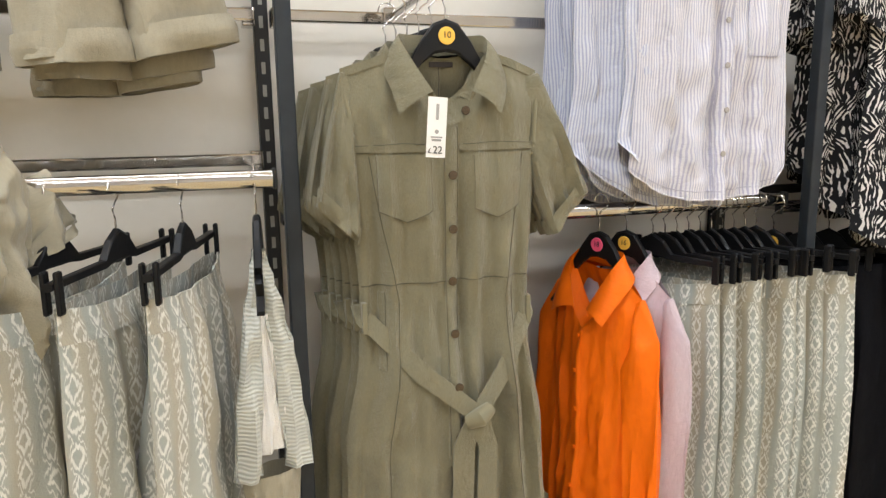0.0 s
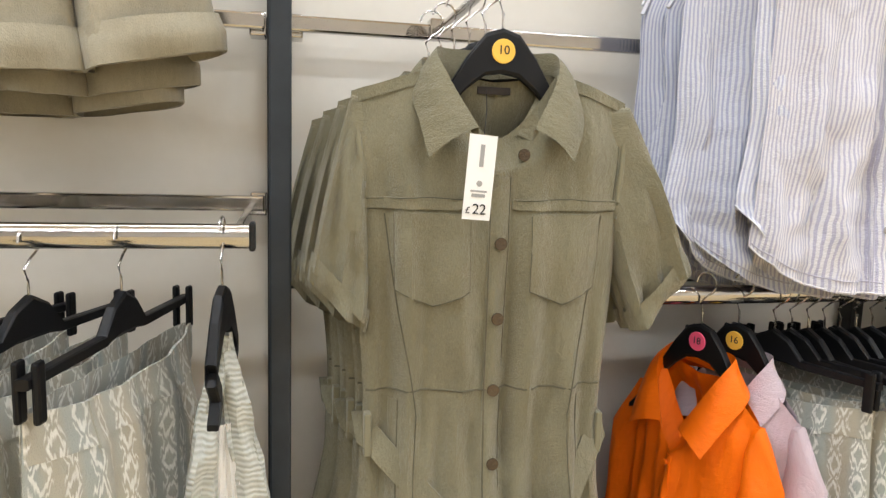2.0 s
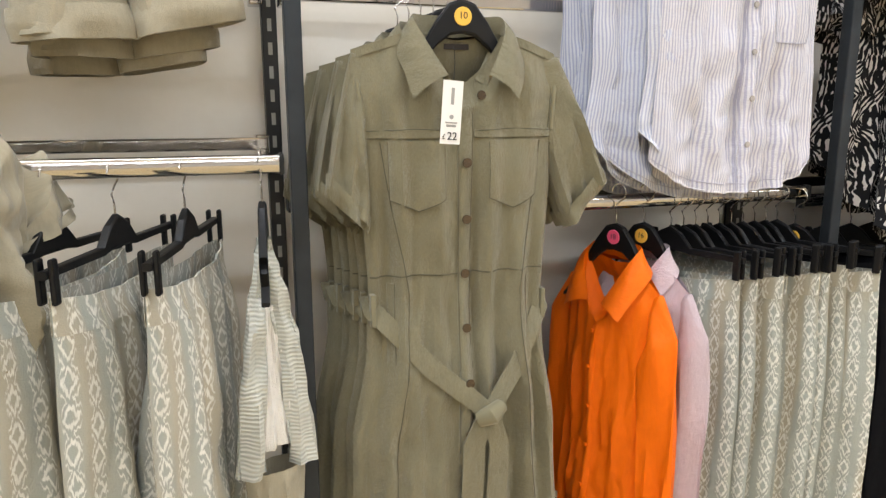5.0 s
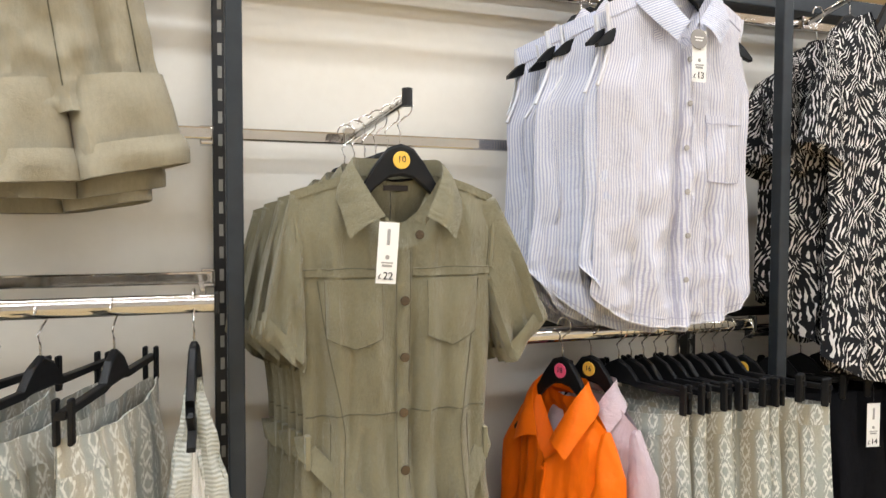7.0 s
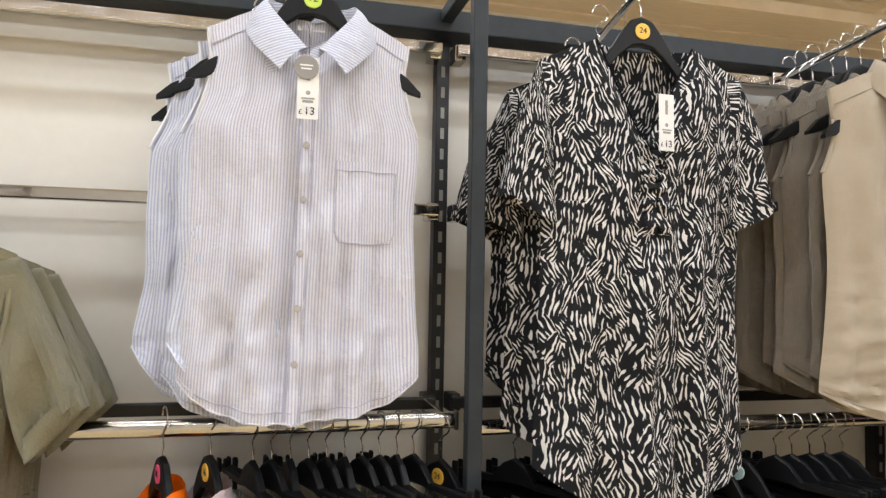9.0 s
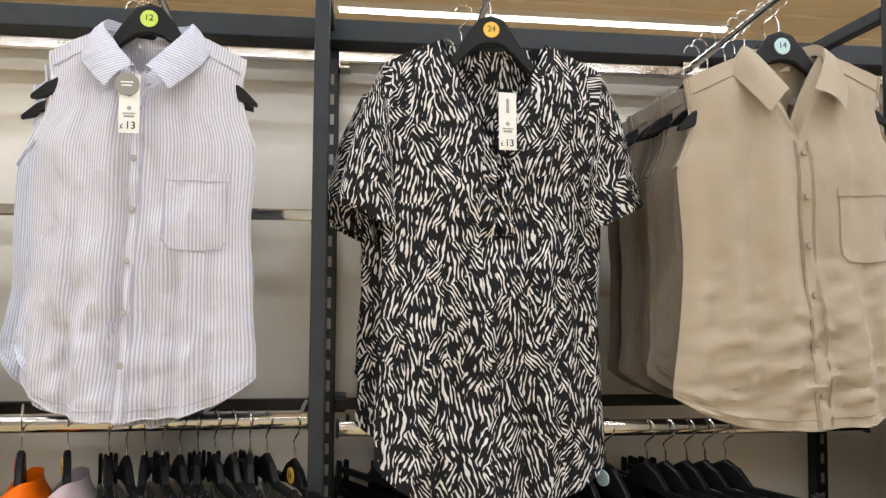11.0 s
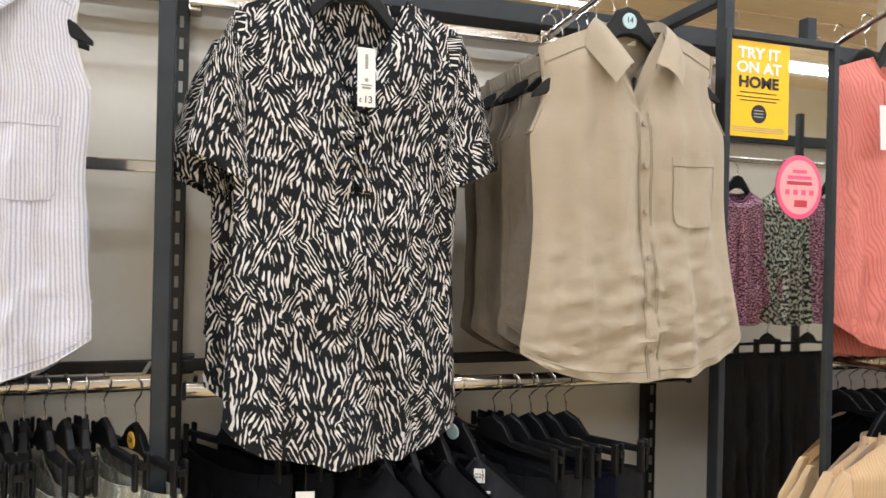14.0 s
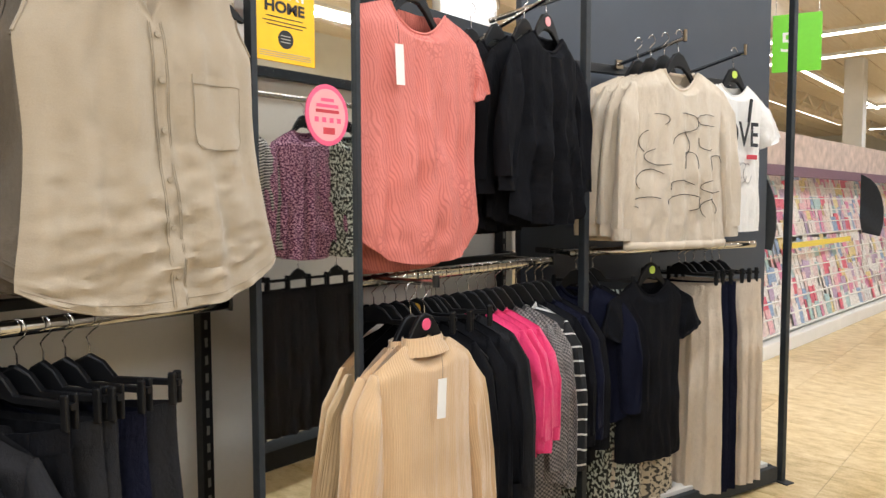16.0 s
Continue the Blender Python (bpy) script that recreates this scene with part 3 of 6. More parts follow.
def hanger(m, sticker=None, size="", half=0.195, slope=0.115, label="", group="garment hangers", clips=False):
    """A black plastic shop hanger with a wire hook and a coloured size disc."""
    ob = thing("clothes_hanger", m, label or "black plastic shop hanger with a steel wire hook", "hanger", group)
    bm = bmesh.new()
    if clips:
        top = [(-half, 0.008), (-0.055, 0.010), (-0.03, 0.04), (0, 0.055), (0.03, 0.04), (0.055, 0.010), (half, 0.008)]
        low = [(-half, -0.004), (-0.055, -0.004), (-0.03, 0.0), (0, 0.0), (0.03, 0.0), (0.055, -0.004), (half, -0.004)]
    else:
        top = [(-half - 0.012, -slope - 0.018), (-half * 0.93, -slope * 0.93), (-half * 0.75, -slope * 0.74), (-0.075, -0.03), (-0.048, 0.014), (-0.024, 0.044), (0, 0.052), (0.024, 0.044), (0.048, 0.014), (0.075, -0.03), (half * 0.75, -slope * 0.74), (half * 0.93, -slope * 0.93), (half + 0.012, -slope - 0.018)]
        low = [(-half - 0.01, -slope - 0.026), (-half * 0.93, -slope * 1.0 - 0.02), (-half * 0.75, -slope * 0.9 - 0.016), (-0.075, -0.058), (-0.048, -0.03), (-0.024, -0.012), (0, -0.008), (0.024, -0.012), (0.048, -0.03), (0.075, -0.058), (half * 0.75, -slope * 0.9 - 0.016), (half * 0.93, -slope * 1.0 - 0.02), (half + 0.01, -slope - 0.026)]
    rows = []
    for y, k in ((-0.007, 0.82), (-0.0045, 1.0), (0.0045, 1.0), (0.007, 0.82)):
        rows.append([[bm.verts.new((x, y, (z + w) / 2 + s * (z - w) / 2 * k)) for (x, z), (_, w) in zip(top, low)] for s in (1, -1)])
    loops = [rows[0][1], rows[0][0], rows[1][0], rows[2][0], rows[3][0], rows[3][1], rows[2][1], rows[1][1]]
    for a, b in zip(loops, loops[1:] + loops[:1]):
        for i in range(len(a) - 1):
            bm.faces.new((a[i], a[i + 1], b[i + 1], b[i]))
    bm.faces.new([q[0] for q in loops])
    bm.faces.new([q[-1] for q in reversed(loops)])
    bmesh.ops.recalc_face_normals(bm, faces=bm.faces[:])
    part("body", bm, PLASTIC, ob)
    part("hook", tube(hook_points(), 0.0017, 6), WIRE, ob, "bent steel wire hook", True, pose(0, 0, 0.046))
    if clips:
        for x in (-half + 0.012, half - 0.012):
            bm = box(x - 0.0085, x + 0.0085, -0.014, -0.006, -0.042, 0.024, 0.0038)
            box(x - 0.0085, x + 0.0085, 0.006, 0.014, -0.042, 0.024, 0.0038, bm)
            part("clip", bm, PLASTIC, ob)
    if sticker:
        d = part("size_disc", disc(0.0165, 0.0025, 20), sticker, ob, "round coloured size sticker", False, pose(0, -0.0072, 0.021))
        if size:
            lettering(size, 0.017, INK, d, (0, -0.0029, 0.001))
    return ob


# ---------------------------------------------------------------- setting
FRONT, BACK = 1.425, 1.79  # planes of the front posts and of the wall panels
BAYS = [-1.155, 0.098, 1.362, 2.612]  # front posts, bay by bay

GROUND_X, GROUND_Y = (-9, 40), (-8, 12)
n = Nodes("cork_tone_vinyl", 0.28)
loc = n.local()
chips = n.noise(n.scale(loc, 26, 11, 20), 1.0, 5, 0.65)
fine = n.noise(loc, 130, 3)
n.color(n.ramp(n.math("ADD", n.math("MULTIPLY", chips, 0.75), n.math("MULTIPLY", fine, 0.25)), [(0.3, (0.40, 0.28, 0.12)), (0.5, (0.62, 0.47, 0.25)), (0.68, (0.74, 0.60, 0.37))]))
n.bump(fine, 0.06, 0.001)
FLOOR = n.mat
floor = part("floor", box(*GROUND_X, *GROUND_Y, -0.12, -0.004), FLOOR)
tagged(floor, "pale cork-toned vinyl tile floor of a clothes shop", "floor", kind="structure")

# floor tiles round the end of the bays, laid on the screed
TILE = 0.61
tile_bm = box(-TILE / 2 + 0.0015, TILE / 2 - 0.0015, -TILE / 2 + 0.0015, TILE / 2 - 0.0015, -0.0038, 0.0, 0.0008)
tile_mesh = bpy.data.meshes.new("tile")
tile_bm.to_mesh(tile_mesh)
tile_bm.free()
n = Nodes("cork_tone_tile", 0.3)
loc = n.local()
info = n.tree.nodes.new("ShaderNodeObjectInfo")
shift = n.node("ShaderNodeVectorMath", Vector=loc)
shift.operation = "ADD"
n.tree.links.new(n.join(n.math("MULTIPLY", info.outputs["Random"], 37.0), n.math("MULTIPLY", info.outputs["Random"], 19.0), 0.0), shift.inputs[1])
flecks = n.noise(n.scale(shift.outputs[0], 15, 7, 20), 1.0, 6, 0.7)
specks = n.noise(shift.outputs[0], 120, 3)
tone = n.math("ADD", n.math("MULTIPLY", flecks, 0.7), n.math("ADD", n.math("MULTIPLY", specks, 0.22), n.math("MULTIPLY", info.outputs["Random"], 0.08)))
n.color(n.ramp(tone, [(0.36, (0.40, 0.27, 0.10)), (0.5, (0.64, 0.48, 0.25)), (0.64, (0.80, 0.66, 0.43))]))
n.bump(specks, 0.06, 0.001)
tile_mesh.materials.append(n.mat)
for i in range(15):
    for j in range(9):
        t = new("tile", tile_mesh)
        t.parent = floor
        t.matrix_basis = pose(4.1 + TILE * i, -3.2 + TILE * j, 0)

n = Nodes("roof_boards", 0.8)
loc = n.local()
grainy = n.noise(n.scale(loc, 3, 60, 3), 1.0, 4)
n.color(n.ramp(grainy, [(0.3, (0.74, 0.61, 0.46)), (0.7, (0.84, 0.73, 0.58))]))
ROOF = n.mat
bm = box(*GROUND_X, *GROUND_Y, CEILING_Z, CEILING_Z + 0.1)
for k in range(34):
    y = GROUND_Y[0] + 0.6 * k
    box(GROUND_X[0], GROUND_X[1], y, y + 0.03, CEILING_Z - 0.025, CEILING_Z - 0.001, 0, bm)
tagged(part("ceiling", bm, ROOF), "pale timber-toned ribbed shop ceiling", "ceiling", kind="structure")
for i, (x0, x1, y0, y1) in enumerate([(-9.2, -9, -8, 12), (40, 40.2, -8, 12), (-9, 40, -8.2, -8), (-9, 40, 12, 12.2)]):
    tagged(part(f"wall_{('west', 'east', 'south', 'north')[i]}", box(x0, x1, y0, y1, -0.1, CEILING_Z + 0.1), WHITE_PAINT), "off-white painted shop wall far off", "wall", kind="structure")

# roof beams and bracing under the ceiling
for k, y in enumerate((-4.0, 0.9, 5.8, 10.0)):
    ob = thing("roof_truss", pose(0, y, CEILING_Z - 0.55), "pale timber-toned roof truss with slanted bracing", "truss", "roof trusses", "structure")
    part("chord", box(-9, 40, -0.06, 0.06, -0.02, 0.1), ROOF, ob)
    for j in range(25):
        x = -8.5 + 1.9 * j
        part("brace", tube([(x, 0, 0.05), (x + 0.95, 0, 0.53)], 0.035, 4), ROOF, ob)
        part("brace", tube([(x + 0.95, 0, 0.53), (x + 1.9, 0, 0.05)], 0.035, 4), ROOF, ob)

n = Nodes("lit_tube", 0.4)
n.bsdf.inputs["Emission Color"].default_value = (1.0, 0.95, 0.86, 1)
n.bsdf.inputs["Emission Strength"].default_value = 6.0
LIT = n.mat
for x, y, length, turn in [(*s[:3], 0) for s in STRIPS] + FAR_TUBES:
    ob = thing("strip_light", pose(x, y, CEILING_Z - 0.52, 0, 0, turn), "long white strip light, lit, under the roof", "ceiling light", "strip lights")
    part("housing", box(-length / 2, length / 2, -0.045, 0.045, 0.0, 0.06), WHITE_PAINT, ob)
    part("tube", box(-length / 2 + 0.02, length / 2 - 0.02, -0.03, 0.03, -0.035, -0.002, 0.01), LIT, ob, "glowing white tube")
    for dx in (-length * 0.35, length * 0.35):
        part("suspension_rod", tube([(dx, 0, 0.06), (dx, 0, 0.52)], 0.008, 5), WHITE_PAINT, ob)

# the wall of display bays
n = Nodes("cream_laminate_panel", 0.42)
loc = n.local()
n.color(n.ramp(n.math("ADD", n.math("MULTIPLY", n.noise(loc, 1.4, 3), 0.7), n.math("MULTIPLY", n.noise(loc, 40, 2), 0.3)), [(0.3, (0.73, 0.68, 0.60)), (0.7, (0.79, 0.745, 0.67))]))
n.bump(n.noise(loc, 300, 1), 0.03, 0.001)
BACKING = n.mat
WALL_TOP = 1.99
for i, (a, b) in enumerate(((-2.45, -1.16), (-1.155, 0.088), (0.091, 1.366), (1.369, 2.648), (2.651, 4.16))):
    tagged(part(f"wall_panel_{i + 1}", box(a, b, BACK, BACK + 0.02, 0.12, WALL_TOP), BACKING), "smooth cream laminate back panel of a clothes bay", "wall panel", kind="structure")
tagged(part("wall_back", box(-2.45, 4.2, BACK + 0.022, BACK + 0.06, 0, WALL_TOP - 0.01), WHITE_PAINT), "back of the shop bays, painted white", "wall", kind="structure")
tagged(part("plinth", box(-2.45, 4.2, BACK - 0.16, BACK - 0.002, 0, 0.11, 0.004), FRAME), "slate grey plinth along the foot of the bays", "plinth", kind="structure")
tagged(part("top_beam", box(-2.45, 4.1, BACK - 0.10, BACK + 0.03, 1.992, 2.045, 0.003), FRAME), "slate grey steel beam along the top of the bays", "beam", kind="structure")


def slotted_upright(x, low=0.0):
    """A black steel upright with a row of slots, fixed to the wall."""
    ob = thing("slotted_upright", pose(x, BACK - 0.03, 0), "black slotted steel upright on the wall", "upright", "slotted uprights", "structure")
    part("web", box(-0.016, 0.016, -0.012, 0.026, low, 1.99, 0.002), BLACK_METAL, ob)
    bm = bmesh.new()
    for k in range(38):
        z = low + 0.05 + 0.05 * k
        if z < 1.96:
            box(-0.0045, 0.0045, -0.0128, -0.0119, z, z + 0.026, 0, bm)
    part("slots", bm, SLOT, ob)
    return ob


SLOT = plain("slot_showing_panel", (0.26, 0.25, 0.225), 0.6)
for x in (-1.16, 0.088, 1.37, 2.65):
    slotted_upright(x)


def front_post(x, y, height, label="slate grey square steel post at the front of the bays", turn=0.0):
    ob = thing("display_post", pose(x, y, 0, 0, 0, turn), label, "post", "display posts", "structure")
    part("tube", box(-0.015, 0.015, -0.015, 0.015, 0.006, height, 0.003), FRAME, ob)
    part("foot", box(-0.03, 0.03, -0.05, 0.05, 0, 0.006, 0.002), FRAME, ob)
    return ob


for x in BAYS:
    front_post(x, FRONT, 2.42)
    tagged(part("top_tie", box(x - 0.0145, x + 0.0145, FRONT + 0.017, BACK - 0.101, 2.012, 2.042, 0.003), FRAME), "slate grey tie bar from front post to top beam", "tie bar", kind="structure")


def crossbar(x0, x1, z, material=CHROME, y=None, label="polished chrome crossbar hooked between two uprights"):
    y = BACK - 0.10 if y is None else y
    ob = thing("crossbar", pose(0, y, z), label, "crossbar", "crossbars")
    part("bar", box(x0, x1, -0.009, 0.009, -0.0135, 0.0135, 0.004), material, ob)
    for x in (x0 + 0.012, x1 - 0.012):
        part("bracket", box(x - 0.014, x + 0.014, 0.0092, 0.06, -0.022, 0.018, 0.003), BLACK_METAL if material is not CHROME else CHROME, ob)
    return ob


BARS = [(-1.14, 0.07, 1.95), (-1.14, 0.07, 1.57), (0.108, 1.352, 1.95), (0.108, 1.352, 1.57), (1.388, 2.632, 1.95), (1.388, 2.632, 1.57)]
for a, b, z in BARS:
    crossbar(a, b, z)
for a, b in ((0.108, 1.352), (1.388, 2.632)):
    crossbar(a, b, 1.13, BLACK_METAL, label="black steel crossbar low on the wall")
crossbar(-1.14, 0.07, 1.262)


def hang_rail(x0, x1, y, z, label="oval chrome hanging rail on two brackets"):
    ob = thing("hanging_rail", pose(0, y, z), label, "rail", "hanging rails")
    part("rail", tube([(x0, 0, 0), (x1, 0, 0)], 0.0165, 14, flat=0.55), CHROME, ob, "", True)
    for x in (x0, x1):
        part("end_cap", box(x - 0.004, x + 0.004, -0.012, 0.012, -0.019, 0.019, 0.003), BLACK_METAL, ob)
    for x in (x0 + 0.02, x1 - 0.02):
        part("bracket", box(x - 0.005, x + 0.005, 0.0095, BACK - 0.112 - y, -0.012, 0.012, 0.002), CHROME, ob)
    return ob


hang_rail(-1.08, 0.063, 1.365, 1.243)
hang_rail(0.60, 1.345, 1.489, 1.13)
hang_rail(1.75, 2.515, 1.41, 1.121)


def arm(x, y1, z0, z1, turn=0.0, root=None, y0=None, label="chrome display arm reaching out from the crossbar"):
    """A face-out arm from the crossbar to its tip."""
    y0 = BACK - 0.112 if y0 is None else y0
    ob = thing("display_arm", pose(x if root is None else root, y0, z0), label, "display arm", "display arms")
    dx = 0 if root is None else x - root
    part("bar", tube([(0, -0.002, 0), (dx * 0.5, (y1 - y0) * 0.5, (z1 - z0) * 0.5), (dx, y1 - y0, z1 - z0)], 0.008, 10), CHROME, ob, "", True)
    part("clamp", box(-0.02, 0.02, -0.006, 0.026, -0.018, 0.018, 0.003), CHROME, ob)
    part("tip", tube([(dx, y1 - y0, z1 - z0 - 0.012), (dx, y1 - y0, z1 - z0 + 0.02)], 0.010, 10), BLACK_METAL, ob, "black end stop")
    return ob


# ---------------------------------------------------------------- garments
def ribbon(points, width, thick=0.004, bm=None, twist=0.0):
    """A flat band along points, its face towards -y."""
    bm = bm or bmesh.new()
    uv = bm.loops.layers.uv.verify()
    pts = [Vector(p) for p in points]
    rings = []
    for i, p in enumerate(pts):
        way = (pts[min(i + 1, len(pts) - 1)] - pts[max(i - 1, 0)]).normalized()
        side = Vector((way.z, 0, -way.x))
        side = side.normalized() if side.length > 1e-4 else Vector((1, 0, 0))
        deep = Vector((0, -1, 0))
        wob = 1 + 0.12 * noise.noise((p.x * 30, p.z * 30, 1))
        rings.append([bm.verts.new(p + side * (sx * width / 2 * wob) + deep * (sy * thick / 2 + (0.002 if sx == 0 else 0))) for sx, sy in ((-1, -1), (-1, 1), (0, 1), (1, 1), (1, -1))])
    for a, b in zip(rings, rings[1:]):
        for k in range(5):
            f = bm.faces.new((a[k], a[(k + 1) % 5], b[(k + 1) % 5], b[k]))
            for loop in f.loops:
                loop[uv].uv = (loop.vert.co.x, loop.vert.co.z)
    bm.faces.new(rings[0])
    bm.faces.new(list(reversed(rings[-1])))
    bmesh.ops.recalc_face_normals(bm, faces=bm.faces[:])
    return bm


def body_of(ob, shell, material, ns=40, nv=44, label=""):
    return part("body", shell.mesh(ns, nv), material, ob, label, True)


def seam(name, shell, pts, material, parent, off=0.003, radius=0.0011):
    """A stitched line on the cloth; pts in (s, v)."""
    line = []
    for (a, b), (c, d) in zip(pts, pts[1:]):
        line += [(a + (c - a) * q / 8, b + (d - b) * q / 8) for q in range(8)]
    line.append(pts[-1])
    return part(name, tube([shell.at(s, v) + Vector((0, -off, 0)) for s, v in line], radius, 5), material, parent)


def placket(ob, shell, material, v0, v1, buttons, button_material, radius, half=0.085, off=0.004, line=None):
    part("placket", shell.patch(-half, half, v0, v1, off, 6, 40), material, ob, "", True)
    for v in buttons:
        p = shell.at(0.0, v)
        button(ob, (p.x, p.y - off - 0.0006, p.z), radius, button_material)


def shirt_dress(m, label, group):
    """A belted short-sleeved utility dress."""
    ob = thing("shirt_dress", m, label, "dress", group)
    sh = Shell(1.32, [(0, 0.196), (0.08, 0.200), (0.17, 0.192), (0.36, 0.178), (0.43, 0.182), (0.6, 0.215), (1, 0.25)],
               [(0, 0.012), (0.08, 0.04), (0.2, 0.05), (0.38, 0.042), (0.5, 0.055), (1, 0.08)], 0.084, 0.092, 0.014, 0.036, 0, 0.021, 5, 1.6, 0.004)
    body_of(ob, sh, OLIVE, 64, 110)
    for side in (-1, 1):
        if side > 0:
            rings = [((0.150, 0.0, -0.108), 0.064, (0.10, 0, 1), 0.06), ((0.186, 0.0, -0.120), 0.080, (0.16, 0, 1), 0.20), ((0.216, -0.004, -0.200), 0.077, (0.36, 0, 1)), ((0.258, -0.008, -0.310), 0.060, (0.66, 0, 0.75))]
            cuff = [((0.250, -0.008, -0.290), 0.065, (0.65, 0, 0.76)), ((0.263, -0.010, -0.324), 0.062, (0.68, 0, 0.73))]
        else:
            rings = [((-0.150, 0.0, -0.108), 0.064, (-0.10, 0, 1), 0.06), ((-0.186, 0.0, -0.120), 0.080, (-0.16, 0, 1), 0.20), ((-0.198, -0.006, -0.200), 0.074, (-0.34, 0, 1)), ((-0.214, -0.014, -0.308), 0.052, (-0.70, 0, 0.72))]
            cuff = [((-0.210, -0.014, -0.288), 0.057, (-0.69, 0, 0.73)), ((-0.216, -0.016, -0.322), 0.054, (-0.72, 0, 0.70))]
        part("sleeve", loft(rings, 0.42, 0.013, 3 + side), OLIVE, ob, "", True)
        part("cuff", loft(cuff, 0.46, 0.010, 3 + side), OLIVE, ob, "turned-up cuff", True)
        part("collar", collar(sh, (0.106 if side < 0 else 0.090, -0.120), 0.05, 0.03, 0.038, side), OLIVE, ob, "", True)
        part("yoke_flap", sh.patch(side * 0.10, side * 0.95, 0.131, 0.1425, 0.007, 12, 2), OLIVE, ob, "double-stitched yoke edge", True)
        for dv in (0.0, 0.010):
            seam("yoke_seam", sh, [(side * 0.11, 0.1325 + dv), (side * 0.5, 0.1305 + dv), (side * 0.95, 0.1335 + dv)], OLIVE_SEAM, ob, 0.0034 if not dv else 0.001, 0.0009)
        tip = lambda f: 0.016 * (1 - abs(2 * f - 1))
        a, b = (0.22, 0.78) if side > 0 else (-0.74, -0.22)
        part("pocket", sh.patch(a, b, 0.146, 0.226, 0.005, 10, 10, tip), OLIVE, ob, "pointed patch pocket", True)
        for e in (a, b):
            seam("pocket_seam", sh, [(e, 0.148), (e, 0.226)], OLIVE_SEAM, ob, 0.0016, 0.001)
        for e in (a, b):
            mid = (a + b) / 2
            part("pocket_seam", tube([sh.at(e + (mid - e) * q, 0.2255 + 0.016 * q) + Vector((0, -0.003, 0)) for q in (0, 0.25, 0.5, 0.75, 1)], 0.001, 5), OLIVE_SEAM, ob)
        hole = [sh.at(side * (0.985 - 0.022 * k + 0.0022 * k * k), 0.022 + 0.0185 * k) for k in range(8)]
        part("armhole_edge", tube([p + Vector((0, -0.002, 0)) for p in hole], 0.0042, 8), OLIVE, ob, "puckered felled armhole seam", True)
        part("armhole_seam", tube([p + Vector((-side * 0.007, -0.003, 0)) for p in hole], 0.0010, 5), OLIVE_SEAM, ob)
        part("shoulder_edge", sh.patch(side * 0.45, side * 0.96, 0.004, 0.013, 0.005, 8, 2), OLIVE, ob, "", True)
        seam("side_panel_seam", sh, [(side * 0.80, 0.148), (side * 0.72, 0.25), (side * 0.60, 0.36), (side * 0.63, 0.6), (side * 0.63, 0.98)], OLIVE_SEAM, ob, 0.0008, 0.0011)
        part("pocket_edge", sh.patch(side * 0.74, side * 0.80, 0.345, 0.46, 0.006, 3, 12), OLIVE, ob, "stitched slant pocket edge", True)
        seam("pocket_seam", sh, [(side * 0.735, 0.345), (side * 0.735, 0.46)], OLIVE_SEAM, ob, 0.001, 0.0011)
    seam("waist_seam", sh, [(-0.98, 0.336), (-0.5, 0.332), (0, 0.333), (0.5, 0.332), (0.98, 0.336)], OLIVE_SEAM, ob, 0.0008, 0.0014)
    placket(ob, sh, OLIVE, 0.088, 0.62, [0.1765 + 0.0785 * k for k in range(6)], BUTTON_HORN, 0.0088)
    p = sh.at(0.17, 0.045)
    button(ob, (p.x, p.y - 0.006, p.z), 0.0085, BUTTON_HORN)
    for k in (-1, 1):
        seam("placket_seam", sh, [(k * 0.074, 0.088), (k * 0.074, 0.25), (k * 0.074, 0.6)], OLIVE_SEAM, ob, 0.0024, 0.0009)
    # belt
    knot = Vector((0.035, -0.085, -0.705))
    for side, z in ((-1, -0.505), (1, -0.52)):
        a = Vector((side * 0.172, -0.012, z))
        mid = a.lerp(knot, 0.5) + Vector((0, -0.012, -0.012))
        part("belt", ribbon([a + Vector((0, 0.035, 0.02)), a, a.lerp(mid, 0.5), mid, mid.lerp(knot, 0.6), knot], 0.036), OLIVE, ob, "loosely tied belt", True)
        part("belt_loop", box(a.x - 0.005, a.x + 0.005, -0.024, -0.006, z - 0.03, z + 0.032, 0.002), OLIVE, ob)
    part("belt_knot", tube([knot + Vector((-0.022, 0, -0.012)), knot + Vector((0, -0.012, 0)), knot + Vector((0.024, 0, 0.012))], [0.014, 0.02, 0.014], 10), OLIVE, ob, "", True)
    part("belt_end", ribbon([knot, knot + Vector((-0.03, 0, -0.06)), knot + Vector((-0.035, 0.004, -0.26))], 0.044), OLIVE, ob, "", True)
    part("belt_end", ribbon([knot, knot + Vector((0.02, -0.003, -0.07)), knot + Vector((0.012, 0.002, -0.30))], 0.04), OLIVE, ob, "", True)
    part("neck_label", box(-0.024, 0.024, 0.011, 0.013, -0.031, -0.021), LABEL_CLOTH, ob, "dark woven neck label")
    return ob


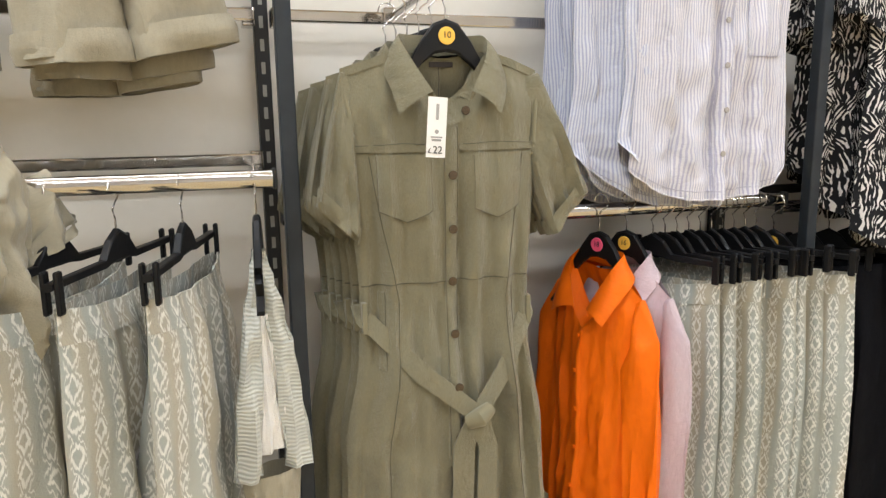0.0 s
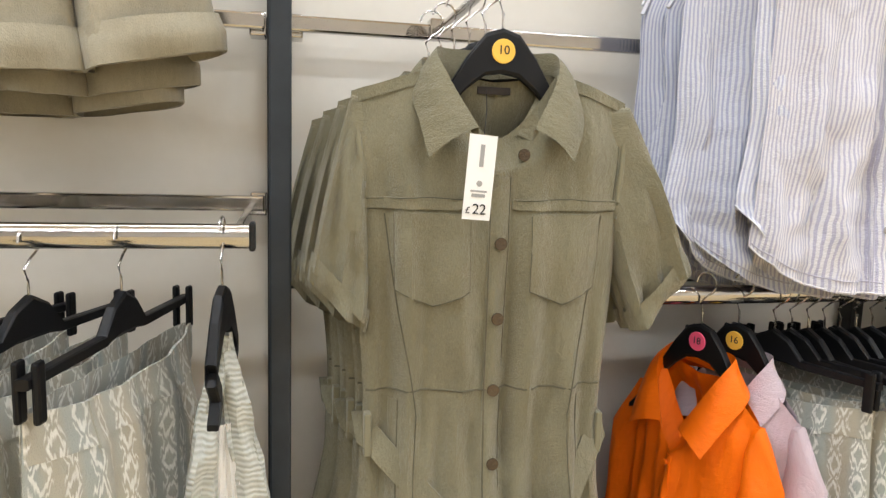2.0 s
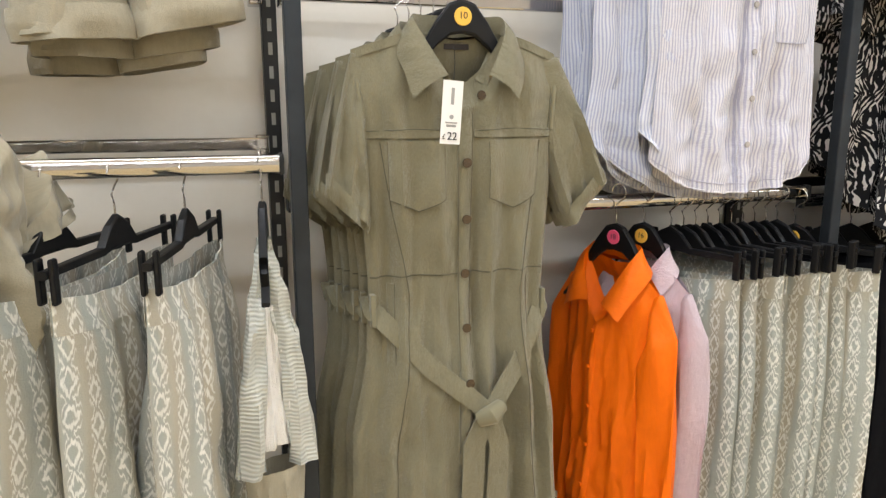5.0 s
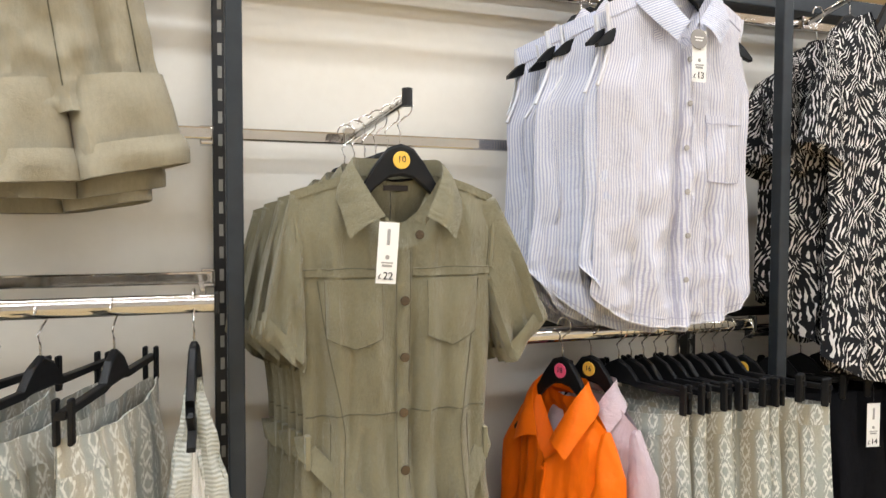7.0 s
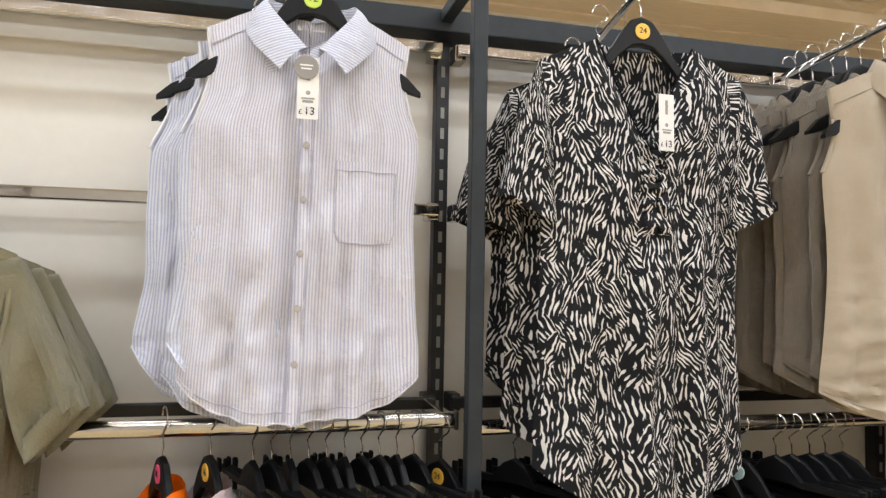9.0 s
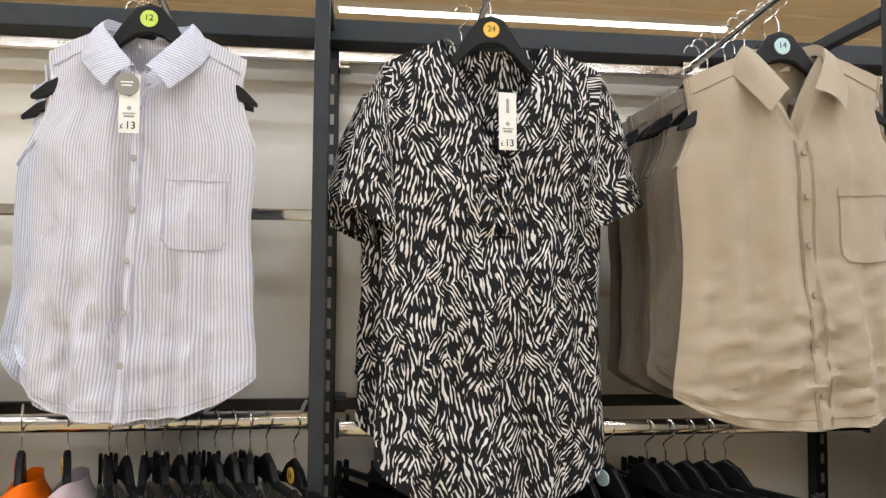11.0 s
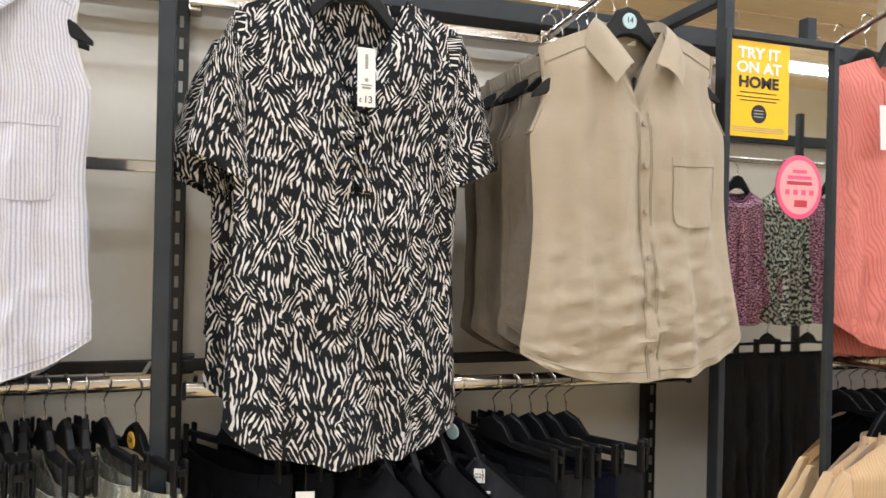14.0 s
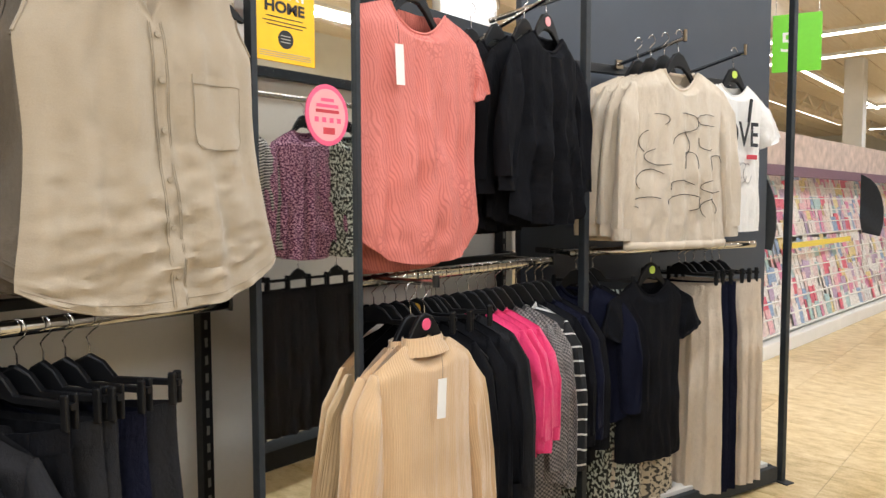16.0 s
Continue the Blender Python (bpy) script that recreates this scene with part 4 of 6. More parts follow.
def sleeveless_shirt(m, label, group, material, collar_material, seed=2, length=0.68, hem=0.06, buttons=BUTTON_PEARL, seam_material=STRIPE_SEAM, open_neck=False, sway=0.0, folds=0.008, wide=0.235, crease=0.004):
    ob = thing("sleeveless_shirt", m, label, "shirt", group)
    chest = 0.975 if not open_neck else 0.90
    top_half = 0.180 if not open_neck else 0.204
    sh = Shell(length, [(0, top_half), (0.1, top_half - 0.008), (0.2, top_half - 0.002), (0.32, wide * chest), (0.5, wide * chest * 0.985), (1, wide * 1.03)],
               [(0, 0.012), (0.1, 0.036), (0.3, 0.044), (1, 0.05)], 0.077 if not open_neck else 0.075, 0.098 if not open_neck else 0.135, 0.014, 0.048, hem, folds, seed, 1.25 if not open_neck else 0.8, crease, sway)
    body_of(ob, sh, material, 48, 80)
    for side in (-1, 1):
        part("collar", collar(sh, (0.056 if not open_neck else 0.076, -0.130), 0.05, 0.022, 0.010 if not open_neck else 0.026, side, 0.098), collar_material, ob, "", True)
        pts = [(side * sh.at(1, v).x, sh.at(1, v).y, sh.at(1, v).z) for v in (0.0, 0.05, 0.1, 0.15, 0.2, 0.25, 0.3)]
        part("armhole_edge", tube(pts, 0.0035, 6, flat=1.6), material, ob, "", True)
    placket(ob, sh, material, 0.16 if not open_neck else 0.21, 0.995, [(0.22 if not open_neck else 0.27) + 0.128 * k for k in range(6)], buttons, 0.0062, 0.062, 0.0035)
    round_foot = lambda f: -0.02 * (abs(2 * f - 1) ** 4)
    part("pocket", sh.patch(0.28, 0.80, 0.375, 0.575, 0.004, 10, 12, round_foot), material, ob, "chest pocket", True)
    part("pocket_top", sh.patch(0.27, 0.81, 0.375, 0.398, 0.0055, 10, 2), material, ob, "", True)
    top = 0.16 if not open_neck else 0.21
    for s in (-0.062, 0.062, -0.045, 0.045):
        seam("placket_seam", sh, [(s, top), (s, 0.5), (s, 0.99)], seam_material, ob, 0.0024)
    seam("pocket_seam", sh, [(0.28, 0.40), (0.28, 0.55), (0.32, 0.573), (0.54, 0.577), (0.76, 0.573), (0.80, 0.55), (0.80, 0.40)], seam_material, ob, 0.0024)
    seam("pocket_seam", sh, [(0.27, 0.399), (0.81, 0.399)], seam_material, ob, 0.003)
    for side in (-1, 1):
        seam("yoke_seam", sh, [(side * 0.40, 0.045), (side * 0.97, 0.05)], seam_material, ob, 0.0018)
    seam("hem_seam", sh, [(-0.98, 0.972), (-0.5, 0.972), (0, 0.972), (0.5, 0.972), (0.98, 0.972)], seam_material, ob, 0.0012)
    part("hem", tube([sh.at(-1 + 2 * k / 24, 0.996) for k in range(25)], 0.0013, 5), material, ob, "", True)
    part("neck_label", box(-0.025, 0.025, 0.014, 0.016, -0.03, -0.016), PAPER, ob, "white neck label")
    return ob, sh


def blouse(m, label, group, material, length=0.86, half=0.235, seed=4, vee_neck=True, sleeve_drop=0.30, folds=0.013, ruffle=True, name="blouse", sleeve_out=0.06, hem=0.07, dip=None, fuller=1.0, neck=0.088):
    """A loose short-sleeved top."""
    ob = thing(name, m, label, "top", group)
    sh = Shell(length, [(0, half * 0.9), (0.15, half * 0.94), (0.3, half * 0.9), (0.55, half * 0.88), (1, half * 0.93)],
               [(0, 0.012), (0.1, 0.04), (0.35, 0.045), (1, 0.06)], neck, dip if dip is not None else (0.20 if vee_neck else 0.06), 0.012, 0.05, hem, folds, seed, 1.1 if vee_neck else 2.2)
    body_of(ob, sh, material, 48, 48)
    for side in (-1, 1):
        end = side * (half * 0.95 + sleeve_out)
        rings = [((side * half * 0.70, 0.0, -0.110), 0.056, (side * 0.1, 0, 1), 0.08), ((side * half * 0.86, 0.0, -0.120), 0.070, (side * 0.16, 0, 1), 0.24), ((side * half * 0.89 + (end - side * half * 0.89) * 0.4, -0.004, -sleeve_drop * 0.64), 0.074 * fuller, (side * 0.5, 0, 0.87)), ((end, -0.008, -sleeve_drop), 0.066 * fuller, (side * 0.9, 0, 0.42))]
        part("sleeve", loft(rings, 0.42, 0.010, seed + side), material, ob, "", True)
        part("sleeve_hem", loft([((end - side * 0.002, -0.008, -sleeve_drop + 0.012), 0.069 * fuller, (side * 0.9, 0, 0.42)), ((end + side * 0.001, -0.008, -sleeve_drop - 0.004), 0.0685 * fuller, (side * 0.9, 0, 0.42))], 0.44, 0.008, seed + side), material, ob, "", True)
    n = 16
    part("neck_edge", tube([sh.at((-1 + 2 * k / n) * sh.neck / (half * 0.9), 0.0) for k in range(n + 1)], 0.0022 if ruffle else 0.004, 6), BLACK if ruffle else material, ob, "", True)
    if ruffle:
        for s in (-0.06, 0.07):
            pts = [sh.at(s + 0.05 * noise.noise((k * 0.9, s * 9, 1)), 0.03 + 0.40 * k / 26) + Vector((0, -0.008 - 0.005 * math.sin(k * 2.1), 0)) for k in range(27)]
            part("ruffle", ribbon(pts, 0.024, 0.005), material, ob, "gathered ruffle edge", True)
    return ob, sh


def long_shirt(m, label, group, material, length=0.72, half=0.2, seed=6, collared=True, sleeve_len=0.58, name="shirt", roll_neck=False, folds=0.010, buttons=True, splay=0.035, hem=0.04, cat="shirt", rim=False, neck=0.068, dip=None):
    """A long-sleeved top whose sleeves hang straight down."""
    ob = thing(name, m, label, cat, group)
    dip = dip or (0.02 if roll_neck else (0.11 if collared else 0.045))
    sh = Shell(length, [(0, half * 0.95), (0.15, half * 0.96), (0.35, half * 0.95), (1, half * 1.06)], [(0, 0.012), (0.1, 0.045), (0.35, 0.052), (1, 0.06)], neck, dip, 0.012, 0.06, hem, folds, seed, 1.4 if collared else 2.2)
    body_of(ob, sh, material)
    for side in (-1, 1):
        out = half * 1.02 + splay
        rings = [((side * half * 0.72, 0.004, -0.112), 0.050, (side * 0.1, 0, 1), 0.08), ((side * half * 0.89, 0.0, -0.122), 0.064, (side * 0.18, 0, 1), 0.28), ((side * (half * 0.97 + splay * 0.2), -0.004, -0.19), 0.064, (side * 0.72, 0, 0.7)), ((side * (out - splay * 0.4), -0.008, -sleeve_len * 0.62), 0.054, (side, 0, 0.2)), ((side * out, -0.012, -sleeve_len), 0.045, (side, 0, 0.05))]
        part("sleeve", loft(rings, 0.48, 0.011, seed + side, 24, 8), material, ob, "", True)
        part("cuff", loft([((side * out, -0.012, -sleeve_len), 0.046, (side, 0, 0.05)), ((side * out, -0.013, -sleeve_len - 0.045), 0.043, (side, 0, 0.03))], 0.5, 0.006, seed + side, 20, 3), material, ob, "", True)
        if collared:
            part("collar", collar(sh, (0.085, -0.12), 0.05, 0.03, 0.02, side), material, ob, "", True)
    if collared and buttons:
        placket(ob, sh, material, 0.15, 0.99, [0.2 + 0.13 * k for k in range(6)], material, 0.005, 0.07, 0.004)
    if roll_neck:
        part("neck_band", loft([((0, 0.006, 0.014), 0.072, (1, 0, 0)), ((0, 0.004, -0.002), 0.076, (1, 0, 0)), ((0, 0.0, -0.034), 0.096, (1, 0, 0))], 0.46, 0.0015, seed), material, ob, "funnel neck", True)
    elif not collared:
        for back in (False, True):
            part("neck_band", tube([sh.at((-1 + 2 * k / 16) * sh.neck / (half * 0.95), 0.004, back) for k in range(17)], 0.007, 6), material, ob, "", True)
    if rim:
        part("waistband", tube([sh.at(-1 + 2 * k / 30, 0.985) for k in range(31)], 0.016, 8, flat=0.5), material, ob, "ribbed hem band", True)
    return ob, sh


def trousers(m, label, group, material, length=0.95, half=0.185, seed=8, band=0.055, flare=1.15, name="trousers", folds=0.012, thick=0.03, pleat=0.014):
    """Trousers that hang by the waistband, the legs side by side."""
    ob = thing(name, m, label, "trousers", group)
    sh = Shell(length, [(0, half), (band / length, half), (0.3, half * 1.08), (1, half * flare)], [(0, thick * 0.6), (0.08, thick), (0.3, thick * 1.4), (1, thick * 1.7)], half * 0.97, 0.022, 0.008, 0.0, 0, folds, seed, 2.0, pleat=pleat)
    body_of(ob, sh, material, 56, 40)
    part("waistband", sh.patch(-0.99, 0.99, 0.0, band / length, 0.004, 20, 4), material, ob, "", True)
    part("waistband_back", sh.patch(-0.99, 0.99, 0.0, band / length, 0.004, 20, 4, None, True), material, ob, "", True)
    for s in (-0.55, 0.0, 0.55):
        part("belt_loop", sh.patch(s - 0.03, s + 0.03, 0.0, band / length * 1.1, 0.008, 2, 4), material, ob)
    part("leg_seam", sh.patch(-0.012, 0.012, 0.3, 0.99, 0.001, 2, 20), material, ob)
    return ob


# ---- bay with the olive dresses
front = shirt_dress(pose(0.388, 1.372, 1.472), "olive green twill shirt dress with a loosely tied belt", "olive shirt dresses")
for k in range(1, 6):
    copy_thing(front, pose(0.388 - 0.004 * k + 0.004 * (-1) ** k, 1.372 + 0.048 * k, 1.470 - 0.005 * k, 0, 0.8 * (-1) ** k, 4 * (-1) ** k) @ Matrix.Diagonal((1 + 0.02 * k, 1, 1, 1)))
hanger(pose(0.393, 1.369, 1.476), YELLOW, "10", 0.155, label="black plastic hanger with a yellow size disc reading 10")
for k in range(1, 6):
    hanger(pose(0.393 - 0.011 * k, 1.370 + 0.048 * k, 1.472 - 0.004 * k, 0, 0, 2 * (-1) ** k), None, "", 0.155)
arm(0.393, 1.325, 1.575, 1.603, root=0.372)
swing_tag((0.348, 1.282, 1.382), 4, "22", 0.037, 0.107, 4)

# ---- striped sleeveless shirts above the low rail
st, sh = sleeveless_shirt(pose(1.036, 1.402, 1.892), "white cotton sleeveless shirt with fine lilac stripes and a chest pocket", "striped sleeveless shirts", STRIPE, STRIPE_ACROSS, 2, 0.735, 0.07, sway=-0.02, wide=0.206, folds=0.015, crease=0.004)
hanger(pose(1.036, 1.401, 1.892), LIME, "12", 0.192, label="black plastic hanger with a lime size disc reading 12")
back_shirts = [sleeveless_shirt(pose(0, 0, 0), "white cotton sleeveless shirt with fine blue stripes, packed behind others", "striped sleeveless shirts", STRIPE_ACROSS, STRIPE, 200 + q, 0.69 + 0.02 * q, 0.13, sway=-0.03 + 0.03 * q, wide=0.20 + 0.012 * q, folds=0.020, crease=0.006)[0] for q in range(3)]
for k in range(1, 8):
    dx = -0.013 * k + 0.016 * math.sin(k * 2.7)
    turn = -4.0 + 11.0 * math.sin(k * 1.9)
    copy_thing(back_shirts[k % 3], pose(1.026 + dx, 1.408 + 0.034 * k, 1.878 - 0.006 * k, 0, 1.6 * math.sin(k * 3.3), turn))
    hanger(pose(1.028 + dx, 1.406 + 0.034 * k, 1.888 - 0.006 * k, 0, 0, turn), None, "", 0.192, 0.10)
for b in back_shirts:
    for o in (*b.children_recursive, b):
        bpy.data.objects.remove(o)
arm(1.028, 1.36, 1.955, 2.022)
swing_tag((1.028, 1.318, 1.782), 0, "13", 0.036, 0.106)
bm = disc(0.021, 0.0012, 24)
ob = tagged(part("round_tag", bm, GREY_DISC, None, m=pose(1.024, 1.3155, 1.764)), "round grey card swing tag in front of the price tag", "tag")
part("tag_print", box(-0.011, 0.011, -0.0018, -0.0012, 0.002, 0.0045, bm=box(-0.009, 0.009, -0.0018, -0.0012, -0.004, -0.0015)), PAPER, ob)

# ---- brush-print blouses
ze, zs = blouse(pose(1.706, 1.402, 1.898), "black and white brush-print blouse with a gathered front, hung front-out", "brush-print blouses", ZEBRA, 0.912, 0.25, 4, True, 0.35, 0.015, True, "blouse", 0.012, neck=0.108)
hanger(pose(1.700, 1.398, 1.903), YELLOW, "24", 0.165, label="black plastic hanger with a yellow size disc reading 24")
arm(1.700, 1.345, 1.955, 2.028)
blouse(pose(1.655, 1.50, 1.855, 0, 0, 4), "black and white brush-print blouse behind the front one on the arm", "brush-print blouses", ZEBRA, 0.80, 0.235, 5, True, 0.33, 0.014, False, "blouse", 0.015)
blouse(pose(1.625, 1.575, 1.80, 0, 0, -3), "black and white brush-print blouse at the back of the arm", "brush-print blouses", ZEBRA, 0.66, 0.205, 7, True, 0.28, 0.014, False, "blouse", 0.015)
for dx, y, z in ((-0.045, 1.498, 1.876), (-0.075, 1.573, 1.825)):
    hanger(pose(1.70 + dx, y, z), None, "", 0.15)
swing_tag((1.722, 1.338, 1.782), 8, "13", 0.036, 0.112, -1)

# ---- beige sleeveless shirts
be, bs = sleeveless_shirt(pose(2.263, 1.292, 1.868, 0, -3), "creased beige linen-blend sleeveless shirt unbuttoned at the neck", "beige sleeveless shirts", BEIGE, BEIGE, 9, 0.725, 0.07, BUTTON_TAN, BEIGE_SEAM, True, 0.005, 0.010, 0.257, 0.017)
hanger(pose(2.260, 1.291, 1.860, 0, -3), BLUE_STICKER, "14", 0.208, label="black plastic hanger with a pale blue size disc reading 14")
# the shirts behind: same beige, their shade put into the cloth colour
back_beige = [sleeveless_shirt(pose(0, 0, 0), "beige linen-blend sleeveless shirt packed behind the front one, shade put into its colour", "beige sleeveless shirts", BEIGE_SHADED, BEIGE_SHADED, 210 + q, 0.67 + 0.02 * q, 0.07, BUTTON_TAN, BEIGE_SEAM_SHADED, False, 0.0, 0.015, 0.21 + 0.01 * q)[0] for q in range(2)]
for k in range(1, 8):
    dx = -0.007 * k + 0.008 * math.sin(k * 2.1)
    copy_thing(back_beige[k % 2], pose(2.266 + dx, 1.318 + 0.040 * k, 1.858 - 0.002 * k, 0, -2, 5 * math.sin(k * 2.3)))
    hanger(pose(2.270 + dx, 1.317 + 0.040 * k, 1.862 - 0.002 * k, 0, -2, 5 * math.sin(k * 2.3)), None, "", 0.208, 0.10)
for b in back_beige:
    for o in (*b.children_recursive, b):
        bpy.data.objects.remove(o)
arm(2.262, 1.25, 1.955, 1.989)


# ---- linen shorts of the first bay
def shorts(m, label, seed=3):
    ob = thing("linen_shorts", m, label, "shorts", "linen shorts")
    sh = Shell(0.33, [(0, 0.140), (0.3, 0.152), (1, 0.160)], [(0, 0.03), (0.3, 0.045), (1, 0.034)], 0.02, 0, 0, 0, 0, 0.012, seed, crease=0.004)
    body_of(ob, sh, SHORTS, 36, 30)
    part("waistband", sh.patch(-0.99, 0.99, 0, 0.12, 0.004, 20, 3), SHORTS, ob, "", True)
    for side in (-1, 1):
        part("side_seam", tube([sh.at(side * 0.80, 0.12 + 0.085 * k) + Vector((0, -0.002, 0)) for k in range(11)], 0.0014, 5), OLIVE_SEAM, ob)
        part("leg", loft([((side * 0.083, 0, -0.27), 0.082, (1, 0, 0)), ((side * 0.087, -0.002, -0.34), 0.088, (1, 0, side * 0.03)), ((side * 0.091, -0.006, -0.43), 0.091, (1, 0, side * 0.06))], 0.58, 0.012, seed + side, 32, 7), SHORTS, ob, "", True)
        part("turn_up", loft([((side * 0.0905, -0.006, -0.386), 0.094, (1, 0, side * 0.05)), ((side * 0.0915, -0.007, -0.412), 0.099, (1, 0, side * 0.06)), ((side * 0.092, -0.008, -0.440), 0.096, (1, 0, side * 0.07)), ((side * 0.092, -0.008, -0.441), 0.090, (1, 0, side * 0.07))], 0.60, 0.012, seed + side, 32, 4), SHORTS, ob, "stitched turn-up", True)
    part("centre_seam", tube([sh.at(0.0, 0.1 + 0.07 * k) + Vector((0, -0.001, 0)) for k in range(12)], 0.0014, 5), OLIVE_SEAM, ob)
    return ob


first = shorts(pose(-0.222, 1.48, 1.895, 0, -8, 6), "stone olive linen shorts with turn-ups, hung front-out")
for k, (x, y, z, r) in enumerate(((-0.215, 1.545, 1.868, 14), (-0.235, 1.615, 1.842, -12), (-0.60, 1.50, 1.866, -5), (-0.62, 1.58, 1.86, 6), (-0.98, 1.5, 1.87, 3))):
    copy_thing(first, pose(x, y, z, 0, -5, r) @ Matrix.Diagonal((0.84 if k < 2 else 1.0, 1, 1, 1)))
for x, y in ((-0.205, 1.475), (-0.215, 1.545), (-0.235, 1.615), (-0.60, 1.50), (-0.62, 1.58), (-0.98, 1.5)):
    hanger(pose(x, y, 1.902), None, "", 0.15, clips=True, label="black plastic clip hanger with a steel hook")
for x in (-0.21, -0.61, -0.98):
    arm(x, 1.44, 1.955, 2.03)

# ---- ikat trousers on the rail of the first bay
ik = trousers(pose(-0.098, 1.365, 1.085, 0, 0, 74), "sage and sand ikat-print wide trousers clipped to a hanger", "ikat trousers", IKAT, 1.0, 0.205, 8, folds=0.022)
hanger(pose(-0.098, 1.365, 1.118, 0, 0, 77), None, "", 0.215, clips=True, label="black plastic clip hanger with a steel hook")
for x, rot, dz in ((-0.205, 70, -0.004), (-0.30, 66, -0.006), (-0.43, 72, 0), (-0.55, 78, 0)):
    copy_thing(ik, pose(x, 1.365, 1.085 + dz, 0, 0, rot))
    hanger(pose(x, 1.365, 1.118 + dz, 0, 0, rot), None, "", 0.215, clips=True, label="black plastic clip hanger with a steel hook")

# a draped stone top and a ruched halter on the same rail
ob, _ = blouse(pose(-0.40, 1.24, 1.31, 0, 0, 60), "stone olive top slung over the rail", "", SHORTS, 0.34, 0.15, 12, False, 0.16, 0.02, False, "draped_top", 0.02, 0.0)
ob = thing("halter_top", pose(0.026, 1.34, 1.10, 0, 0, 22), "sage ruched halter top hung from the rail's end", "top")
left, right = [(-0.004, 0, 0.02), (-0.018, 0.0, -0.10), (-0.04, -0.01, -0.24), (-0.052, -0.012, -0.40)], [(0.004, 0.0, 0.02), (0.018, 0.0, -0.09), (0.038, -0.01, -0.22), (0.050, -0.012, -0.40)]
for pts, sd in ((left, 2), (right, 5)):
    part("ruched_strap", sleeve(pts, [0.008, 0.017, 0.023, 0.027], 0.7, 0.02, sd), GATHERED, ob, "gathered ruched edge", True)
sh = Shell(0.26, [(0, 0.016), (0.5, 0.035), (1, 0.05)], [(0, 0.012), (1, 0.025)], 0.01, 0, 0, 0, 0, 0.006, 5)
part("lining", sh.mesh(16, 16), WHITE_CLOTH, ob, "pale lining", True, pose(0, 0.008, -0.10))
part("bodice", Shell(0.14, [(0, 0.06), (1, 0.052)], [(0, 0.03), (1, 0.03)], 0.01, 0, 0, 0, 0, 0.008, 6).mesh(20, 12), SHORTS, ob, "", True, pose(0.0, 0, -0.40))
hanger(pose(0.026, 1.345, 1.13, 0, 0, 84), None, "", 0.055, 0.09)

# ---- low rail under the striped shirts
LOW = 1.01
orange, _ = long_shirt(pose(0.800, 1.475, LOW - 0.004, 0, 0, -76), "bright orange satin long-sleeved shirt on the low rail", "", ORANGE, 0.74, 0.140, 6, folds=0.014, splay=0.012)
hanger(pose(0.799, 1.474, LOW + 0.022, 0, 0, -70), PINK_STICKER, "18", 0.13, label="black plastic hanger with a pink size disc")
lilac, _ = long_shirt(pose(0.880, 1.487, LOW - 0.008, 0, 0, -78), "dusty lilac cotton shirt hanging behind the orange one", "", LILAC, 0.74, 0.150, 11, splay=0.012)
hanger(pose(0.879, 1.486, LOW + 0.018, 0, 0, -68), YELLOW, "16", 0.135, label="black plastic hanger with a yellow size disc")
slim = trousers(pose(0.955, 1.489, 0.972, 0, 0, -66), "sage ikat-print trousers close together on the low rail", "ikat trousers on the low rail", IKAT, 0.92, 0.175, 14, 0.05, 1.05, folds=0.010, thick=0.016)
for k in range(10):
    x = 0.955 + 0.034 * k
    rot = -70 + 9 * math.sin(k * 2.2)
    if k:
        copy_thing(slim, pose(x, 1.489 + 0.02 * math.sin(k * 1.7), 0.972 + 0.008 * math.sin(k * 3.1), 0, 0, rot))
    hanger(pose(x, 1.489, LOW + 0.002, 0, 0, rot), None, "", 0.185, clips=True, label="black plastic clip hanger with a steel hook")
wide = trousers(pose(1.318, 1.487, 0.965, 0, 0, -62), "sage ikat-print trousers at the end of the low rail", "ikat trousers on the low rail", IKAT, 0.93, 0.195, 17, 0.05, 1.12, thick=0.035)
hanger(pose(1.316, 1.487, 1.0, 0, 0, -62), YELLOW, "24", 0.2, clips=True, label="black plastic clip hanger with a yellow disc reading 24")

# ---- low rail under the brush-print blouses
LOW3 = 0.998
for k, (x, rot, mat) in enumerate(((1.76, -66, BLACK), (1.82, -70, BLACK), (1.885, -62, BLACK), (1.945, -58, CHARCOAL))):
    long_shirt(pose(x, 1.42, LOW3 - 0.02, 0, 0, rot), "black jersey long-sleeved top on the low rail", "black tops on the low rail", mat, 0.7, 0.2, 20 + k, collared=False, splay=0.02)
    hanger(pose(x, 1.42, LOW3, 0, 0, rot), BLUE_STICKER if k == 3 else None, "", 0.15)
for k, (x, rot, mat) in enumerate(((2.03, -68, BLACK), (2.07, -62, CHARCOAL), (2.115, -70, CHARCOAL), (2.155, -64, NAVY_CLOTH), (2.20, -56, CHARCOAL))):
    trousers(pose(x, 1.41, LOW3 - 0.035, 0, 0, rot), "dark trousers clipped to a hanger on the low rail", "dark trousers on the low rail", mat, 0.95, 0.18, 30 + k, 0.045, 1.1)
    hanger(pose(x, 1.41, LOW3, 0, 0, rot), None, "", 0.19, clips=True, label="black plastic clip hanger with a steel hook")
ob = tagged(part("shop_label", box(-0.011, 0.011, -0.001, 0.001, -0.014, 0.014), PAPER, None, m=pose(1.965, 1.322, 0.953, 0, 0, -20)), "small white label reading G21 on a black top", "label")
lettering("G21", 0.012, INK, ob, (0, -0.0015, 0))
swing_tag((1.968, 1.314, 0.925), -20, "", 0.034, 0.1, 0, False)
